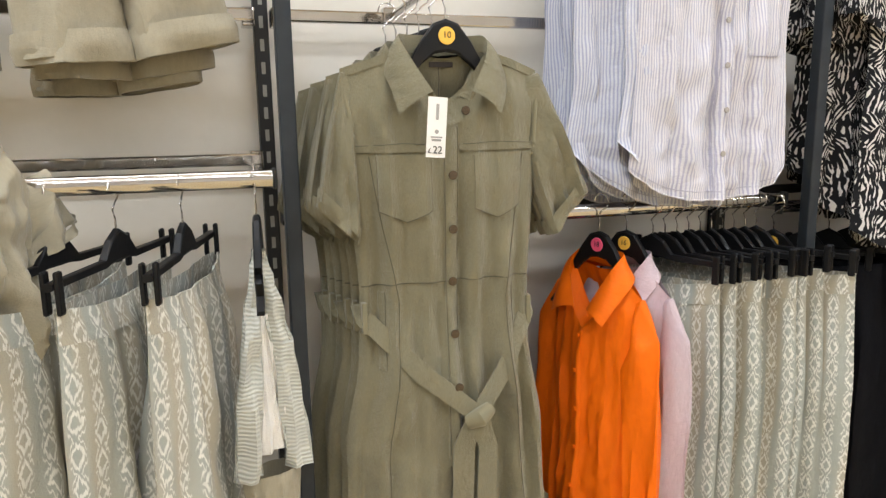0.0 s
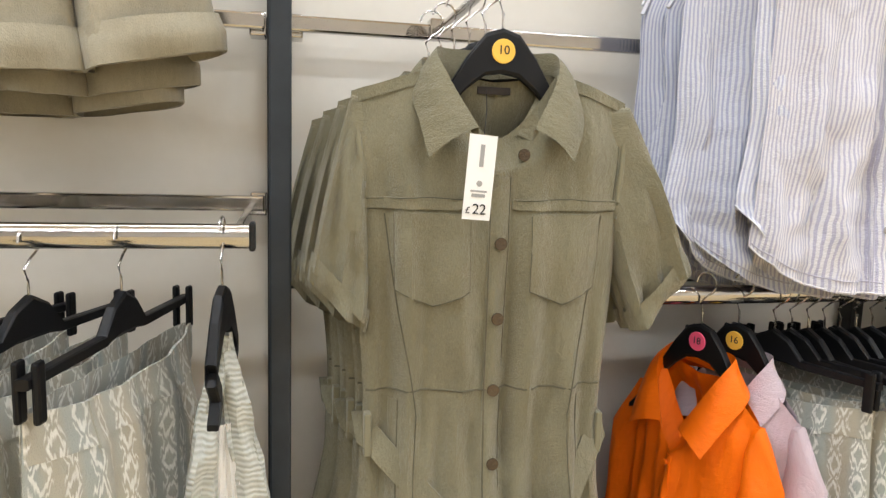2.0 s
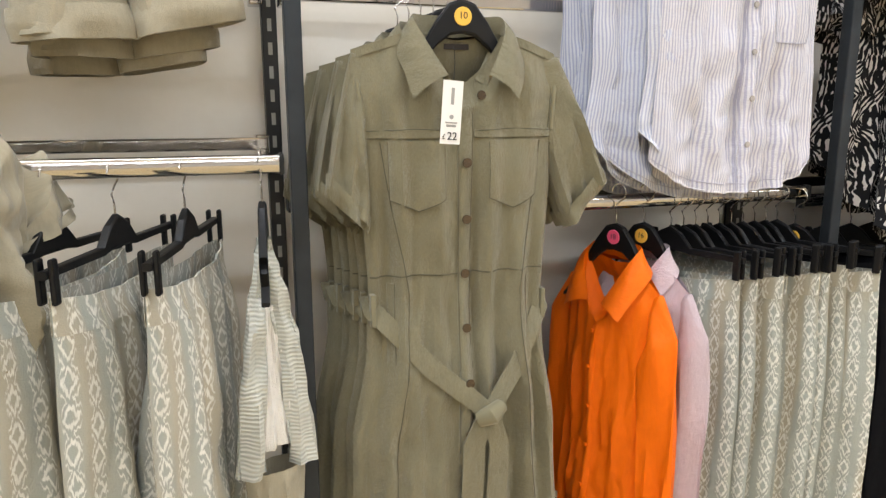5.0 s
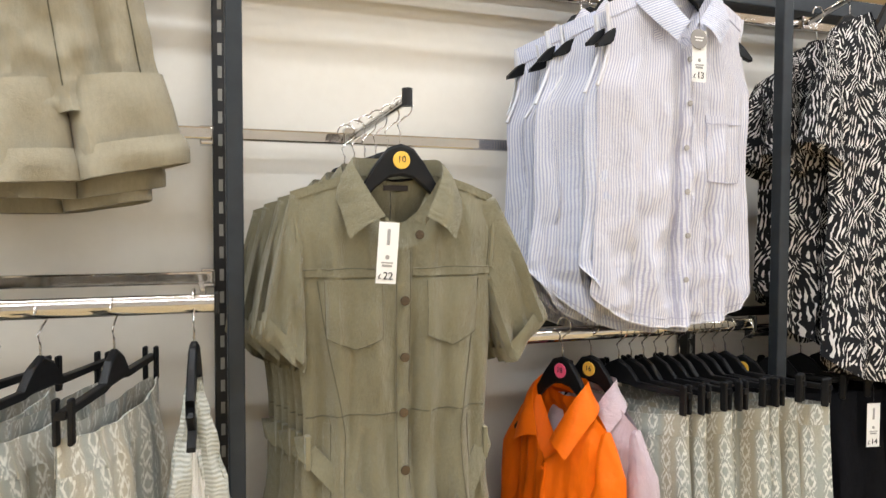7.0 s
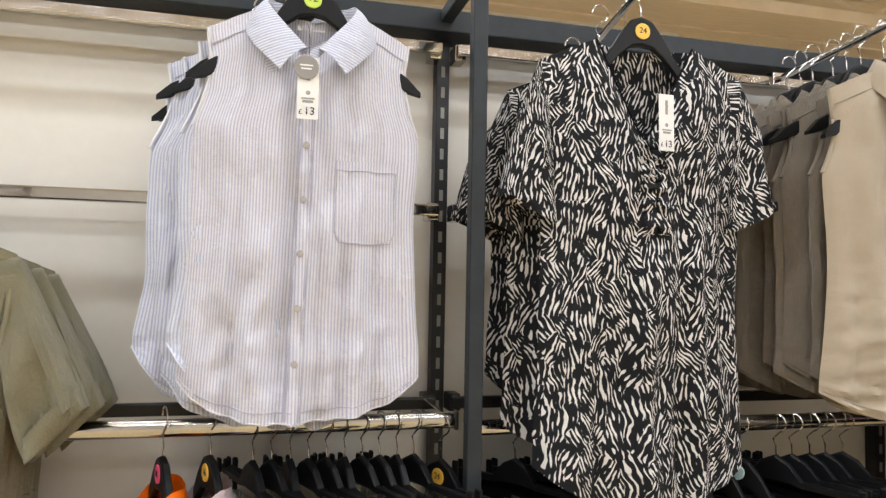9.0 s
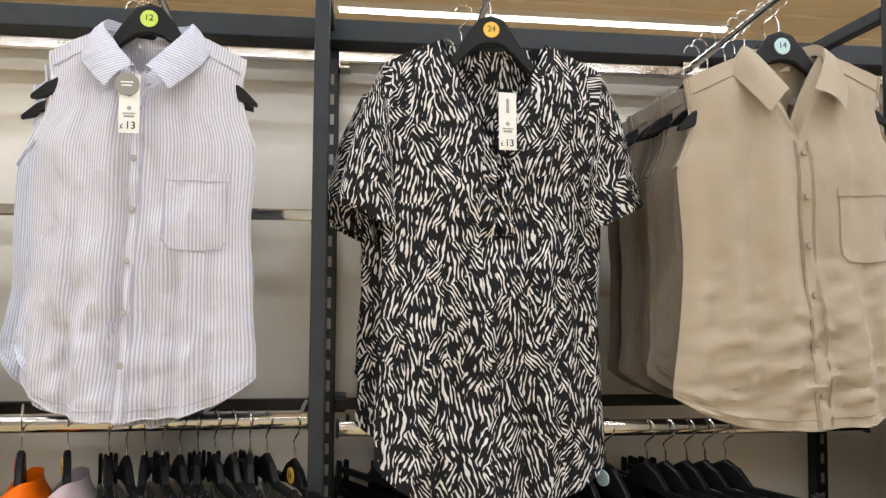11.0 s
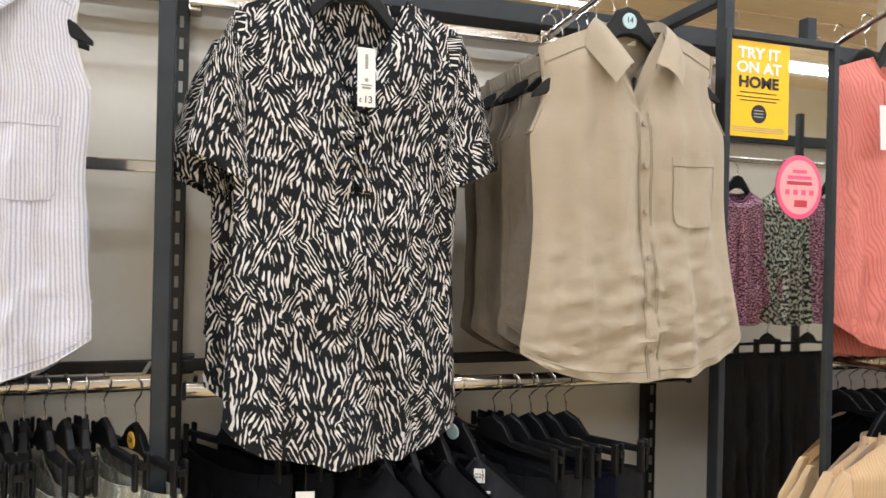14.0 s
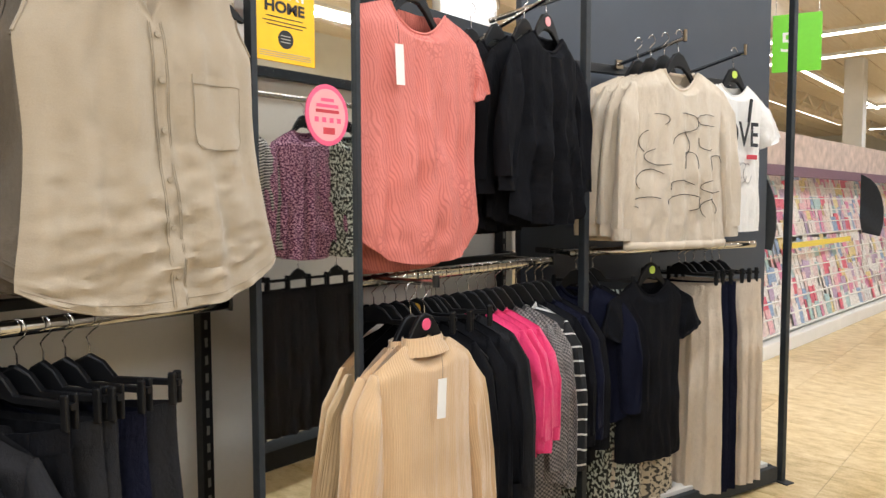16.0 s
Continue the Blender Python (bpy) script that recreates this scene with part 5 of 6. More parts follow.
for k, (x, y) in enumerate(((1.50, 1.565), (1.58, 1.56), (1.66, 1.56))):
    trousers(pose(x, y, 0.955, 0, 0, -55), "black trousers clipped to a hanger near the post", "dark trousers on the low rail", BLACK, 0.9, 0.19, 40 + k, 0.045, 1.1)
    hanger(pose(x, y, 0.975, 0, 0, -55), None, "", 0.17, clips=True, label="black plastic clip hanger with a steel hook")
hang_rail(1.40, 1.70, 1.56, 1.098)
swing_tag((1.63, 1.38, 0.93), -10, "14", 0.036, 0.11)


# ---------------------------------------------------------------- mirror in a slate frame
n = Nodes("mirror_glass", 0.02, 1.0)
n.color((0.86, 0.88, 0.86))
MIRROR = n.mat
MX0, MX1, MY, MZ = 2.518, 2.838, 1.313, 1.905
ob = thing("standing_mirror", pose(0, MY, 0), "tall narrow mirror in a slate metal frame, with stickers on it", "mirror")
part("glass", box(MX0 + 0.016, MX1 - 0.016, 0.002, 0.008, 0.09, MZ - 0.016), MIRROR, ob)
for a, b in ((MX0, MX0 + 0.016), (MX1 - 0.016, MX1)):
    part("frame_side", box(a, b, -0.008, 0.02, 0.05, MZ, 0.002), FRAME, ob)
for a, b in ((MZ - 0.016, MZ), (0.05, 0.088)):
    part("frame_rail", box(MX0 + 0.0165, MX1 - 0.0165, -0.008, 0.02, a, b, 0.002), FRAME, ob)
part("backing", box(MX0 + 0.01, MX1 - 0.01, 0.0205, 0.026, 0.06, MZ - 0.004), BLACK_METAL, ob)
part("foot", box(MX0, MX1, -0.03, 0.1, 0, 0.049, 0.004), FRAME, ob)
ob = tagged(part("poster", box(-0.085, 0.085, -0.0012, 0.0012, -0.107, 0.107), POSTER_YELLOW, None, m=pose(2.613, MY, 1.777)), "yellow poster reading TRY IT ON AT HOME stuck on the mirror", "poster")
lettering("TRY IT", 0.034, PAPER, ob, (0, -0.002, 0.079), 1.15, bold=0.0012)
lettering("ON AT", 0.034, PAPER, ob, (0, -0.002, 0.047), 1.15, bold=0.0012)
lettering("HOME", 0.034, INK, ob, (0, -0.002, 0.014), 1.15, bold=0.0012)
for z, w in ((-0.008, 0.05), (-0.018, 0.06), (-0.026, 0.05)):
    part("small_print", box(-w, w, -0.0019, -0.0013, z - 0.0010, z + 0.0010), INK, ob)
d = part("round_badge", disc(0.021, 0.0008, 24, at=(0.002, -0.0012, -0.055)), INK, ob, "black round badge")
for k in range(3):
    part("badge_print", box(-0.012, 0.014, -0.0026, -0.002, -0.049 - 0.007 * k, -0.0465 - 0.007 * k), GREY_INK, ob)
for k in range(3):
    part("small_print", box(-0.07, 0.072, -0.0019, -0.0013, -0.087 - 0.005 * k, -0.0855 - 0.005 * k), GREY_INK, ob)
ob = tagged(part("round_sticker", disc(0.066, 0.001, 40, 1.12), PINK_STICKER, None, m=pose(2.735, MY + 0.001, 1.563)), "round pink sticker on the mirror glass", "sticker")
part("sticker_centre", disc(0.056, 0.0005, 40, 1.12, at=(0, -0.001, 0)), PALE_PINK, ob, "paler pink middle")
for z, w, mt in ((0.036, 0.02, PINK_STICKER), (0.022, 0.034, PINK_STICKER), (0.009, 0.036, RED_PRINT)):
    part("sticker_print", box(-w, w, -0.0021, -0.0015, z - 0.004, z + 0.004), mt, ob)
for x in (-0.034, -0.011, 0.012, 0.035):
    part("sticker_symbol", box(x - 0.006, x + 0.006, -0.0021, -0.0015, -0.018, -0.006), PINK_STICKER, ob)
part("sticker_print", box(-0.014, 0.022, -0.0021, -0.0015, -0.046, -0.03), RED_PRINT, ob)

# ---------------------------------------------------------------- bay beyond the mirror
D = (4.0, 1.335)
front_post(2.86, FRONT, 2.0)
front_post(D[0], D[1], 2.16, turn=-9)
crossbar(2.67, 4.05, 1.95)
crossbar(2.67, 4.05, 1.13, BLACK_METAL, label="black steel crossbar low on the wall")
hang_rail(2.90, 3.97, 1.46, 1.125)
slotted_upright(4.05)
arm(3.07, 1.32, 1.955, 2.045)
arm(3.745, 1.30, 1.955, 2.075)
ob = thing("depth_rail", pose(D[0] - 0.02, 0, 2.11), "chrome rail from the wall to the top of the front post", "rail", "", "structure")
part("rail", tube([(0, D[1] + 0.02, 0.03), (0, BACK - 0.02, -0.01)], 0.011, 10), CHROME, ob, "", True)
co, _ = blouse(pose(3.092, 1.355, 1.895), "coral tee with a tone-on-tone animal jacquard, hung front-out", "coral tees", CORAL, 0.715, 0.300, 51, False, 0.22, 0.010, False, "jacquard_tee", -0.012, 0.12, 0.07, 0.62, 0.115)
hanger(pose(3.075, 1.352, 1.918), YELLOW, "", 0.17)
for k in range(1, 5):
    copy_thing(co, pose(3.078 - 0.015 * k, 1.355 + 0.07 * k, 1.88 - 0.008 * k, 0, 0, 4 * (-1) ** k))
    hanger(pose(3.06 - 0.015 * k, 1.352 + 0.07 * k, 1.903 - 0.008 * k, 0, 0, 4 * (-1) ** k), None, "", 0.17)
swing_tag((2.955, 1.285, 1.765), -2, "", 0.03, 0.105, -3, False)
for k, (x, y, z) in enumerate(((3.745, 1.345, 1.935), (3.72, 1.42, 1.925), (3.66, 1.50, 1.91), (3.62, 1.58, 1.90))):
    long_shirt(pose(x, y, z), "black jersey long-sleeved tee hung front-out on an arm", "black tees", BLACK, 0.66, 0.205, 60 + k, collared=False, sleeve_len=0.5, folds=0.018, neck=0.09, dip=0.06)
    hanger(pose(x, y, z + 0.024), PALE_PINK if k == 0 else None, "", 0.15)
# ribbed knits on a short arm below
ca, _ = long_shirt(pose(3.012, 1.255, 0.978), "camel ribbed high-neck knit jumper, hung front-out", "camel jumpers", CAMEL, 0.66, 0.203, 70, False, 0.62, "knit_jumper", True, 0.003, False, 0.045, 0.0, "jumper", False, 0.088, 0.03)
copy_thing(ca, pose(3.0, 1.295, 0.968, 0, 0, 2))
hanger(pose(3.012, 1.253, 1.002), PINK_STICKER, "", 0.15)
hanger(pose(3.0, 1.293, 0.995), None, "", 0.15)
arm(3.012, 1.21, 1.125, 1.138)
swing_tag((2.992, 1.17, 0.89), -6, "", 0.03, 0.105, 3, False)
ROW = [(3.20, BLACK, 0.70), (3.27, BLACK, 0.72), (3.335, BLACK, 0.66), (3.40, CHARCOAL, 0.70), (3.455, PINK, 0.52), (3.505, PINK, 0.54), (3.555, PINK, 0.50), (3.61, HOUND, 0.72), (3.665, HOUND, 0.75), (3.735, BARRED, 0.70), (3.80, BLACK, 0.62), (3.86, NAVY_CLOTH, 0.60), (3.91, BLACK, 0.66)]
for k, (x, mat, ln) in enumerate(ROW):
    kind = {"black_jersey": "black jersey", "charcoal_wool": "charcoal", "hot_pink_cloth": "hot pink", "grey_houndstooth": "grey houndstooth", "black_white_barred_knit": "black and white barred", "navy_cloth": "navy"}[mat.name]
    long_shirt(pose(x, 1.455, 0.985, 0, 0, -58 + 4 * math.sin(k * 2)), f"{kind} long-sleeved top packed on the low rail", "tops on the low rail", mat, ln, 0.19, 80 + k, collared=False, splay=0.015, sleeve_len=ln * 0.8)
    hanger(pose(x, 1.46, 1.004, 0, 0, -58 + 4 * math.sin(k * 2)), YELLOW if k == 0 else None, "", 0.14)
for k in range(7):
    hanger(pose(3.02 + 0.045 * k, 1.46, 1.004, 0, 0, -62 + 6 * math.sin(k * 1.3)), None, "", 0.185, clips=k % 2 == 0)

# ---------------------------------------------------------------- turned end bay
TURN_E = -18.1
E0 = pose(D[0], D[1], 0, 0, 0, TURN_E)


def in_bay(x, y, z, rot=0.0, lean=0.0):
    """A pose in the turned bay: x along it, y towards its back."""
    return E0 @ pose(x, y, z, 0, lean, rot)


end = part("wall_end_panel", box(-0.02, 1.64, 0.37, 0.41, 0, 3.1), NAVY_PANEL, None, m=E0)
tagged(end, "tall dark slate-blue end panel behind the last bay", "wall panel", kind="structure")
ob = thing("display_post", in_bay(1.275, 0, 0), "slate grey square steel post at the end of the bays", "post", "display posts", "structure")
part("tube", box(-0.015, 0.015, -0.015, 0.015, 0.006, 3.0, 0.003), FRAME, ob)
part("foot", box(-0.03, 0.03, -0.05, 0.05, 0, 0.006, 0.002), FRAME, ob)
ob = tagged(thing("base_shelf", in_bay(0, 0, 0), "low slate base shelf with a white top at the foot of the end bay", "shelf"), kind="structure")
part("front_rail", box(0.02, 1.23, -0.012, 0.018, 0.012, 0.085, 0.003), FRAME, ob)
part("side_rail", box(1.205, 1.235, 0.02, 0.36, 0.012, 0.085, 0.003), FRAME, ob)
part("top", box(0.02, 1.20, 0.02, 0.36, 0.06, 0.1, 0.003), WHITE_PAINT, ob)
ob = thing("crossbar", in_bay(0, 0.27, 1.93), "black steel crossbar across the end bay", "crossbar", "crossbars")
part("bar", box(0.02, 1.22, -0.012, 0.012, -0.02, 0.02, 0.003), BLACK_METAL, ob)
for x in (0.05, 1.19):
    part("bracket", box(x - 0.015, x + 0.015, 0.0125, 0.098, -0.02, 0.02, 0.002), BLACK_METAL, ob)
ob = thing("side_bracket", in_bay(0.9, 0, 1.77), "dark sheet-metal bracket with a thin bright top edge", "bracket")
part("sheet", box(-0.004, 0.004, 0.05, 0.36, -0.16, 0.10, 0.001), FRAME, ob)
part("edge", box(-0.004, 0.004, 0.05, 0.36, 0.101, 0.104), CHROME, ob)
for x, tip in ((0.415, -0.11), (0.85, -0.06)):
    ob = thing("display_arm", in_bay(x, 0, 1.95), "chrome display arm reaching out from the crossbar", "display arm", "display arms")
    part("bar", tube([(0, 0.255, 0), (0, tip, 0.045)], 0.008, 10), CHROME, ob, "", True)
    part("tip", tube([(0, tip, 0.03), (0, tip, 0.075)], 0.008, 8), CHROME, ob)
    part("clamp", box(-0.02, 0.02, 0.24, 0.256, -0.02, 0.02, 0.003), CHROME, ob)
ob = thing("hanging_rail", in_bay(0, 0.12, 1.15), "oval chrome hanging rail across the end bay", "rail", "hanging rails")
part("rail", tube([(0.03, 0, 0), (1.20, 0, 0)], 0.0165, 14, flat=0.55), CHROME, ob, "", True)
for x in (0.06, 1.17):
    part("bracket", box(x - 0.005, x + 0.005, 0.0095, 0.248, -0.012, 0.012, 0.002), CHROME, ob)

sw, ws = long_shirt(in_bay(0.425, -0.075, 1.872), "ecru sweatshirt with a loose black line drawing, hung front-out", "ecru sweatshirts", ECRU, 0.70, 0.276, 90, False, 0.62, "sweatshirt", False, 0.010, False, 0.03, 0.0, "sweatshirt", True, 0.098, 0.075)
for k in range(1, 4):
    long_shirt(in_bay(0.385 - 0.012 * k, -0.075 + 0.06 * k, 1.866), "plain ecru sweatshirt behind the printed one", "ecru sweatshirts", ECRU, 0.66, 0.235, 90 + k, False, 0.60, "sweatshirt", False, 0.009, False, 0.03, 0.0, "sweatshirt", True)
for k in range(4):
    hanger(in_bay(0.415 - 0.012 * k, -0.077 + 0.06 * k, 1.892), None, "", 0.16)


def stroke(name, shell, pts, parent, material=INK, width=0.0028, off=0.003):
    """A drawn line that lies on the cloth; pts in (s, v)."""
    line = []
    for (a, b), (c, d) in zip(pts, pts[1:]):
        line += [(a + (c - a) * f, b + (d - b) * f) for f in (0.0, 0.25, 0.5, 0.75)]
    line.append(pts[-1])
    return part(name, tube([shell.at(s, v) + Vector((0, -off, 0)) for s, v in line], width * 0.5, 5), material, parent)


def arc(cx, cy, rx, ry, a0, a1, n=10):
    return [(cx + rx * math.cos(a0 + (a1 - a0) * k / n), cy + ry * math.sin(a0 + (a1 - a0) * k / n)) for k in range(n + 1)]


scribble = random.Random(12)
for k in range(15):
    cx, cy, a0 = -0.5 + 0.5 * (k % 3) + scribble.uniform(-0.12, 0.12), 0.28 + 0.12 * (k // 3) + scribble.uniform(-0.03, 0.03), scribble.uniform(0, 6.28)
    rx, ry, a1 = scribble.uniform(0.14, 0.28), scribble.uniform(0.03, 0.07), a0 + scribble.uniform(2.2, 4.6)
    stroke("drawn_line", ws, arc(cx * 1.15, cy, rx * 1.15, ry, a0, a1), sw, INK, 0.0028)
tee, ts = blouse(in_bay(0.85, 0.0, 1.862), "white tee with black letters LOVE and a small red mark", "", WHITE_CLOTH, 0.64, 0.215, 95, False, 0.24, 0.008, False, "tee", 0.05, 0.0, 0.05)
hanger(in_bay(0.85, -0.002, 1.885), LIME, "", 0.15)
lettering("LOVE", 0.15, INK, tee, (-0.055, -0.070, -0.225), 0.80, 0.001, bold=0.0012)
part("red_mark", box(0.02, 0.09, -0.068, -0.062, -0.325, -0.305, 0.004), RED_PRINT, tee, "small red mark")
for cx in (-0.1, 0.05, 0.25):
    stroke("drawn_line", ts, arc(cx, 0.6, 0.16, 0.07, 0.3, 5.4), tee, GREY_INK, 0.003)
part("dark_clip", box(0.04, 0.055, -0.072, -0.064, -0.16, -0.06, 0.002), INK, tee, "narrow dark security tag", m=pose(0, 0, 0, 0, 8))

bt, _ = blouse(in_bay(0.34, -0.02, 1.035), "black jersey tee hung front-out over printed trousers", "", BLACK, 0.72, 0.20, 97, False, 0.22, 0.009, False, "tee", 0.03, 0.0, 0.06)
hanger(in_bay(0.34, -0.022, 1.058), LIME, "", 0.15)
trousers(in_bay(0.38, 0.06, 0.96, 4), "cream and black fan-print trousers behind a black tee", "trousers of the end bay", SNAKE, 0.95, 0.19, 98)
for k, (x, mat, rot, kind) in enumerate(((0.06, NAVY_CLOTH, -48, "navy"), (0.10, BLACK, -50, "black"), (0.15, MONO_SPECK, -45, "mono-print"), (0.66, CREAM_CLOTH, -62, "cream"), (0.70, NAVY_CLOTH, -60, "navy"), (0.755, NAVY_CLOTH, -60, "navy"), (0.83, CREAM_CLOTH, -58, "cream"), (0.88, CREAM_CLOTH, -60, "cream"), (0.93, CREAM_CLOTH, -55, "cream"))):
    if k < 2:
        long_shirt(in_bay(x, 0.10, 1.02, rot), f"{kind} top at the start of the end bay's low rail", "tops on the low rail", mat, 0.55, 0.19, 120 + k, collared=False, splay=0.015, sleeve_len=0.45)
    else:
        trousers(in_bay(x, 0.10, 1.005, rot), f"{kind} trousers clipped to a hanger in the end bay", "trousers of the end bay", mat, 0.93, 0.17, 100 + k, 0.045, 1.1, thick=0.022)
    hanger(in_bay(x, 0.11, 1.033, rot), None, "", 0.17 if k > 1 else 0.14, clips=k > 1)

# ---------------------------------------------------------------- greeting card aisle
CX0, CX1, CY = 7.85, 15.5, 1.82
ob = tagged(thing("card_gondola", pose(CX0, CY, 0, 0, 0, -3.5), "long white shop gondola with tiers for greeting cards", "display unit"), kind="structure")
LEN = CX1 - CX0
part("base", box(0, LEN, 0, 0.7, 0, 0.13, 0.01), WHITE_PAINT, ob)
part("back", box(0, LEN, 0.66, 0.7, 0.132, 1.75), WHITE_PAINT, ob)
part("header", box(0, LEN, 0.30, 0.40, 1.62, 1.72), plain("mauve_header", (0.20, 0.12, 0.17), 0.5), ob, "mauve header strip")
part("canopy", box(0, LEN, 0.32, 0.38, 1.722, 2.05), plain("pale_print_header", (0.62, 0.50, 0.46), 0.5, 0, 0.3, 9), ob, "pale printed header board")
for x in (0, LEN - 0.03):
    part("end_panel", box(x, x + 0.03, 0.02, 0.66, 0.132, 1.62), WHITE_PAINT, ob)
TIERS = 11
for k in range(TIERS):
    z = 0.16 + 0.13 * k + (0.06 if k > 5 else 0)
    y = 0.06 + 0.045 * k
    part("tier", box(0.035, LEN - 0.035, y, y + 0.05, z, z + 0.012), WHITE_PAINT, ob)
part("price_strip", box(0.9, LEN * 0.40, 0.17, 0.185, 0.905, 0.96), plain("yellow_strip", (0.80, 0.62, 0.10), 0.5), ob, "yellow price strip")
rnd = random.Random(4)
PALETTE = [plain(f"card_print_{k}", c, 0.5, 0, 0.45, 45) for k, c in enumerate([(0.80, 0.76, 0.74), (0.72, 0.16, 0.22), (0.78, 0.46, 0.50), (0.30, 0.40, 0.58), (0.80, 0.66, 0.60), (0.40, 0.55, 0.56), (0.76, 0.70, 0.64), (0.75, 0.60, 0.30), (0.48, 0.36, 0.50), (0.70, 0.26, 0.40), (0.80, 0.76, 0.73), (0.78, 0.68, 0.66), (0.72, 0.55, 0.55), (0.80, 0.77, 0.74)])]
card_mesh = []
for w, h in ((0.12, 0.165), (0.145, 0.15), (0.10, 0.155)):
    bm = box(-w / 2, w / 2, -0.002, 0.002, 0, h)
    data = bpy.data.meshes.new("card")
    bm.to_mesh(data)
    bm.free()
    card_mesh.append(data)
base = ob
tile_data = {}
count = 0
far_verts, far_faces, far_colours = [], [], []
for k in range(TIERS):
    x = 0.1
    while x < LEN - 0.12:
        which, colour = rnd.randrange(3), rnd.randrange(len(PALETTE))
        key = (which, colour)
        if key not in tile_data:
            tile_data[key] = card_mesh[which].copy()
            tile_data[key].materials.append(PALETTE[colour])
        spot = pose(x, 0.088 + 0.045 * k, 0.174 + 0.13 * k + (0.06 if k > 5 else 0), -14, rnd.uniform(-7, 7), rnd.uniform(-9, 9)) @ Matrix.Diagonal((rnd.uniform(0.8, 1.15), 1, rnd.uniform(0.8, 1.4), 1))
        if x < 3.2 and count < 300:
            c = new("card", tile_data[key])
            c.parent = base
            c.matrix_basis = spot
            count += 1
        else:
            size = ((0.12, 0.165), (0.145, 0.15), (0.10, 0.155))[which]
            corners = [spot @ Vector((sx * size[0] / 2, sy * 0.002, sz * size[1])) for sx, sy, sz in ((-1, -1, 0), (1, -1, 0), (1, -1, 1), (-1, -1, 1), (-1, 1, 0), (1, 1, 0), (1, 1, 1), (-1, 1, 1))]
            o = len(far_verts)
            far_verts += [tuple(p) for p in corners]
            far_faces += [tuple(o + q for q in face) for face in ((0, 1, 2, 3), (5, 4, 7, 6), (3, 2, 6, 7), (1, 5, 6, 2), (4, 0, 3, 7))]
            far_colours += [colour] * 5
        x += rnd.uniform(0.085, 0.135)
data = bpy.data.meshes.new("far_cards")
data.from_pydata(far_verts, [], far_faces)
for mat in PALETTE:
    data.materials.append(mat)
for poly, colour in zip(data.polygons, far_colours):
    poly.material_index = colour
c = new("far_cards", data)
c.parent = base
tagged(c, "greeting cards further down the aisle", kind="stuff")
# dark curved panels that stand out from the card aisle
for x, s in ((0.05, 1), (3.5, 1)):
    bm = bmesh.new()
    prof = [(0, 1.62), (0.02, 1.62)] + [(0.42 * math.sin(a), 1.0 + 0.6 * math.cos(a)) for a in [0.2 + 1.9 * q / 10 for q in range(11)]] + [(0.05, 0.75), (0.0, 0.95)]
    f = bm.faces.new([bm.verts.new((0, -y + 0.06, z)) for y, z in prof])
    ex = bmesh.ops.extrude_face_region(bm, geom=[f])
    bmesh.ops.translate(bm, verts=[v for v in ex["geom"] if isinstance(v, bmesh.types.BMVert)], vec=(0.02, 0, 0))
    bmesh.ops.recalc_face_normals(bm, faces=bm.faces[:])
    part("aisle_fin", bm, FRAME, base, "dark curved aisle fin", m=pose(x, 0.16, -0.05) @ Matrix.Diagonal((1, 0.6, 0.8, 1)) @ pose(0, 0, 0.55))
ob = thing("hanging_sign", pose(7.19, 1.45, 2.50, 0, 0, -73), "bright green hanging sign with a white figure 5", "sign")
part("board", box(-0.16, 0.16, -0.004, 0.004, -0.205, 0.205), GREEN_SIGN, ob)
lettering("5", 0.2, PAPER, ob, (-0.06, -0.006, 0.0), 1.1)
part("hanging_wire", tube([(-0.14, 0, 0.205), (-0.15, 0, CEILING_Z - 2.5)], 0.003, 4), WIRE, ob)
part("hanging_wire", tube([(0.14, 0, 0.205), (0.15, 0, CEILING_Z - 2.5)], 0.003, 4), WIRE, ob)
ob = tagged(thing("column", pose(7.6, 4.9, 0, 0, 0, -40), "square white painted column up to the roof", "column"), kind="structure")
part("shaft", box(-0.3, 0.3, -0.3, 0.3, 0, CEILING_Z, 0.02), WHITE_PAINT, ob)
ob = tagged(thing("column", pose(20.0, 3.6, 0, 0, 0, 0), "square white painted column far off", "column"), kind="structure")
part("shaft", box(-0.2, 0.2, -0.2, 0.2, 0, CEILING_Z, 0.02), WHITE_PAINT, ob)

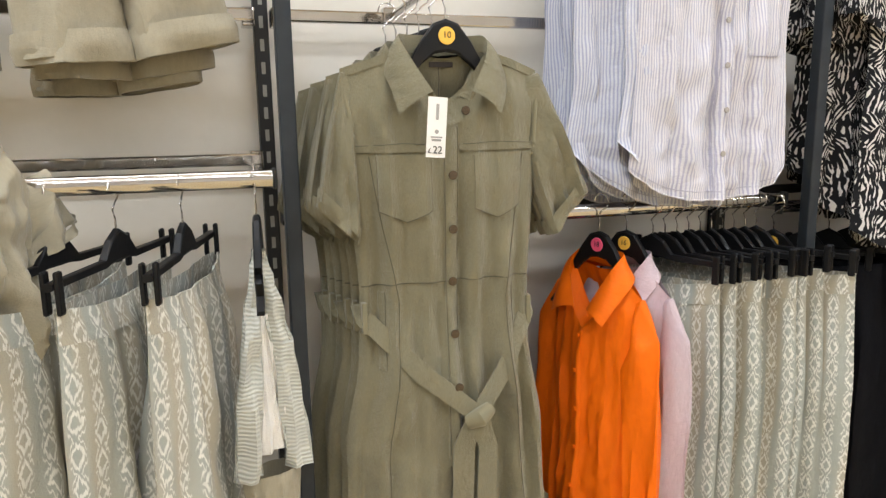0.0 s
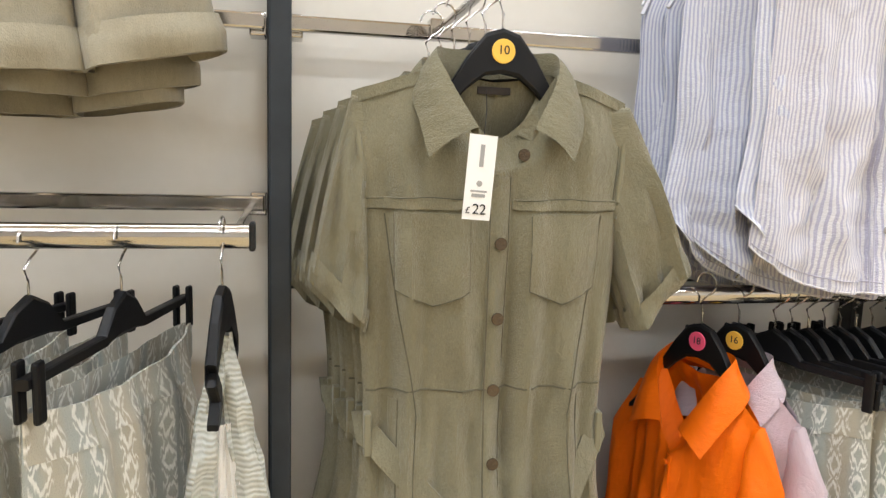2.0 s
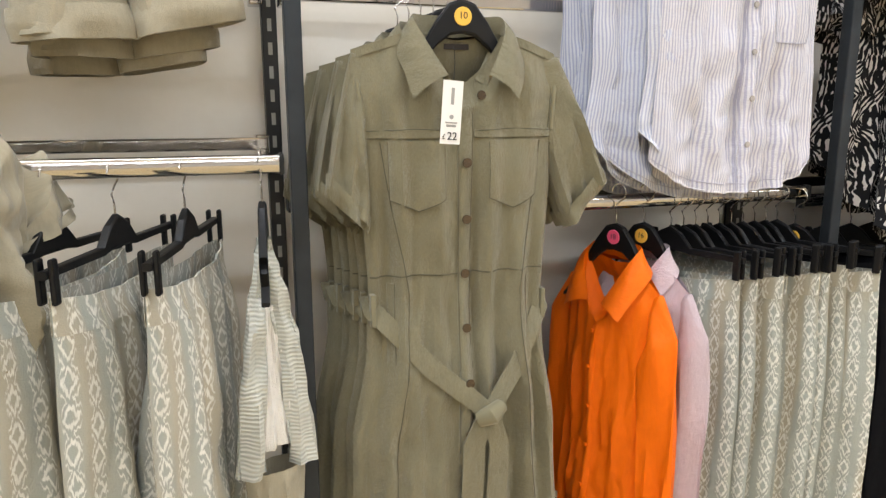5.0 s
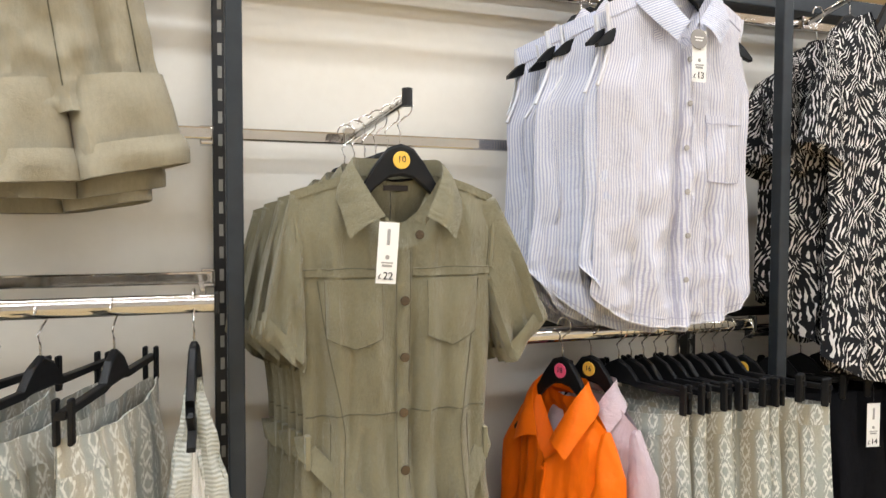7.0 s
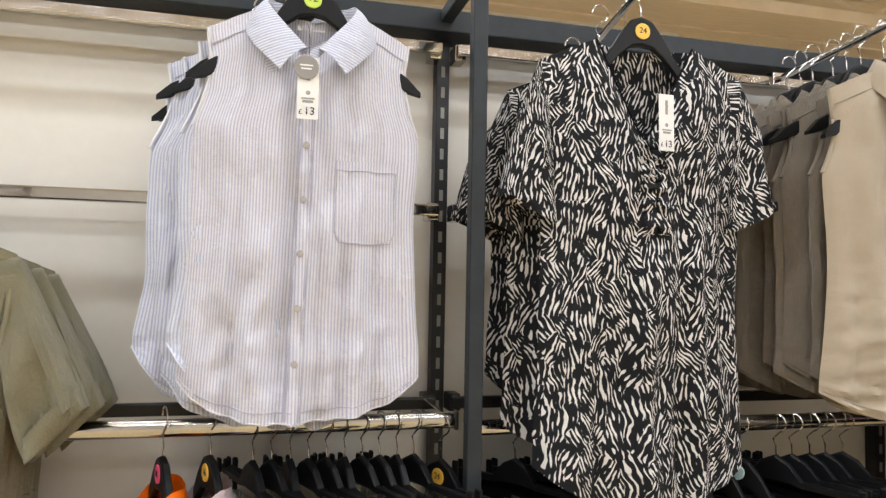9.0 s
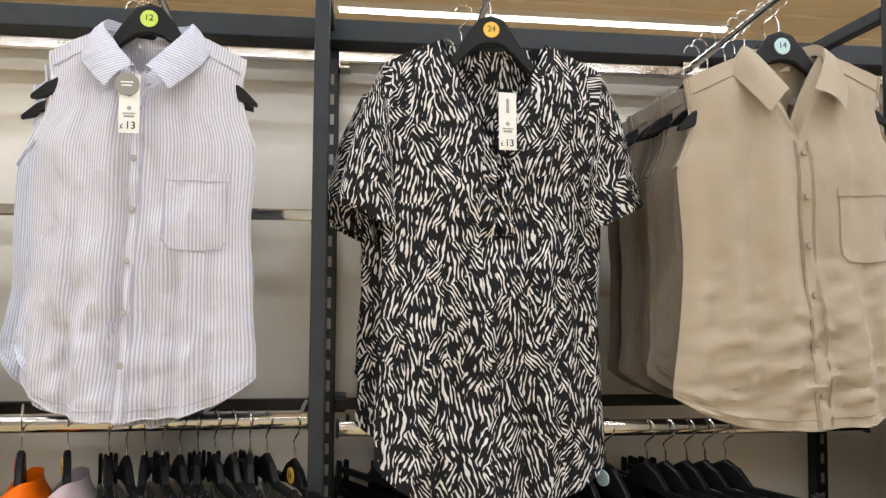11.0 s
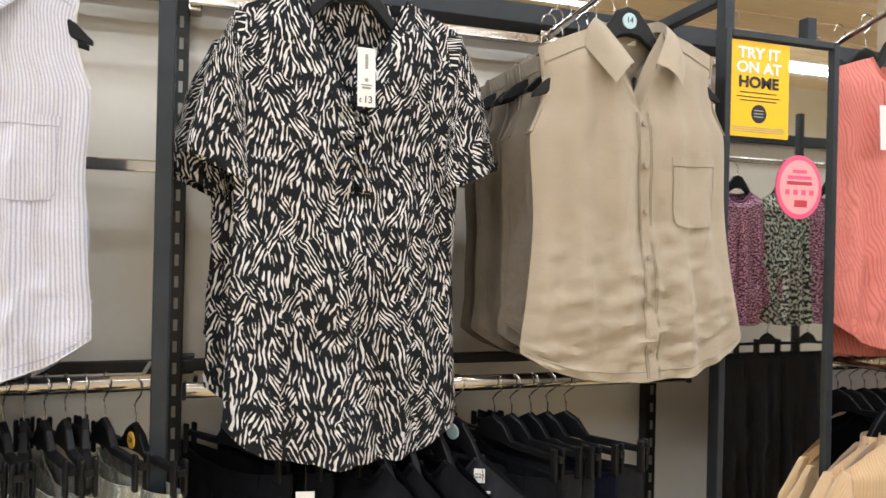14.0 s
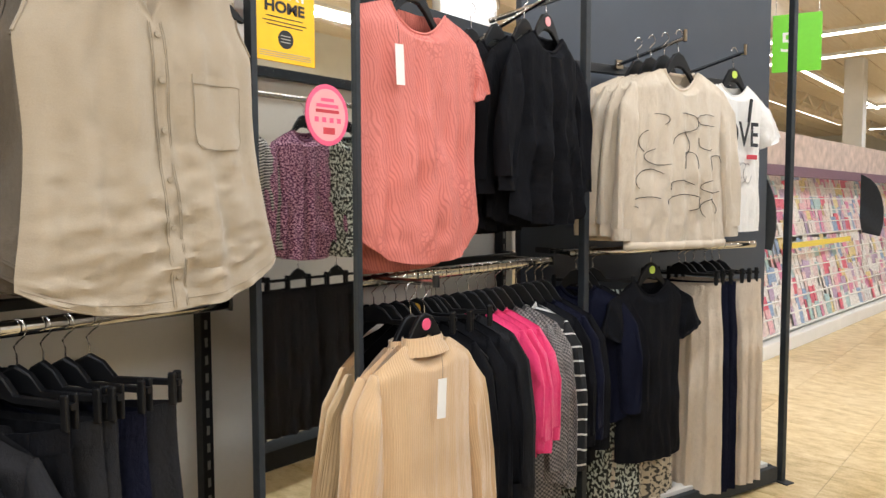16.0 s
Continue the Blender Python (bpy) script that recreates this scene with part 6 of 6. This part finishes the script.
# ---------------------------------------------------------------- rack across the aisle, seen in the mirror
RY = -0.05
ob = tagged(thing("aisle_bay", pose(0, 0, 0), "freestanding bay across the aisle with cream panels and slate posts", "display unit"), kind="structure")
part("panel", box(2.75, 5.2, RY - 0.42, RY - 0.40, 0.1, 2.0), BACKING, ob)
for x in (2.9, 4.15, 5.2):
    part("post", box(x - 0.015, x + 0.015, RY - 0.10, RY - 0.07, 0, 2.1, 0.003), FRAME, ob)
part("beam", box(2.75, 5.2, RY - 0.42, RY - 0.36, 2.0, 2.05), FRAME, ob)
part("rail", tube([(2.78, RY - 0.05, 1.85), (5.15, RY - 0.05, 1.85)], 0.014, 10), CHROME, ob, "", True)
part("low_rail", tube([(2.78, RY - 0.06, 1.11), (5.15, RY - 0.06, 1.11)], 0.014, 10), CHROME, ob, "", True)
part("plinth", box(2.75, 5.2, RY - 0.40, RY - 0.25, 0, 0.098), FRAME, ob)
for x, mat, kind in ((3.76, PURPLE, "purple speckled"), (4.03, MONO_SPECK, "white and green speckled"), (4.3, PURPLE, "purple speckled"), (3.36, FINE_STRIPE, "fine black and white striped")):
    long_shirt(pose(x, RY - 0.05, 1.70, 0, 0, 180), f"{kind} blouse hung front-out across the aisle", "blouses across the aisle", mat, 0.62, 0.19, int(x * 40), collared=False, splay=0.03, sleeve_len=0.52, name="printed_blouse")
    hanger(pose(x, RY - 0.05, 1.725, 0, 0, 180), None, "", 0.14)
for x in (3.48, 3.72, 3.96, 4.2):
    trousers(pose(x, RY - 0.06, 0.95, 0, 0, 180), "black wide trousers hung front-out across the aisle", "black trousers across the aisle", CHARCOAL, 0.70, 0.19, int(x * 50), 0.05, 1.15)
    hanger(pose(x, RY - 0.06, 0.985, 0, 0, 180), None, "", 0.19, clips=True)
long_shirt(pose(3.02, RY - 0.02, 0.95, 0, 0, 150), "ivory printed jacket across the aisle", "", SNAKE, 0.6, 0.19, 150, collared=False, name="jacket")
hanger(pose(3.02, RY - 0.01, 0.975, 0, 0, 150), None, "", 0.19)
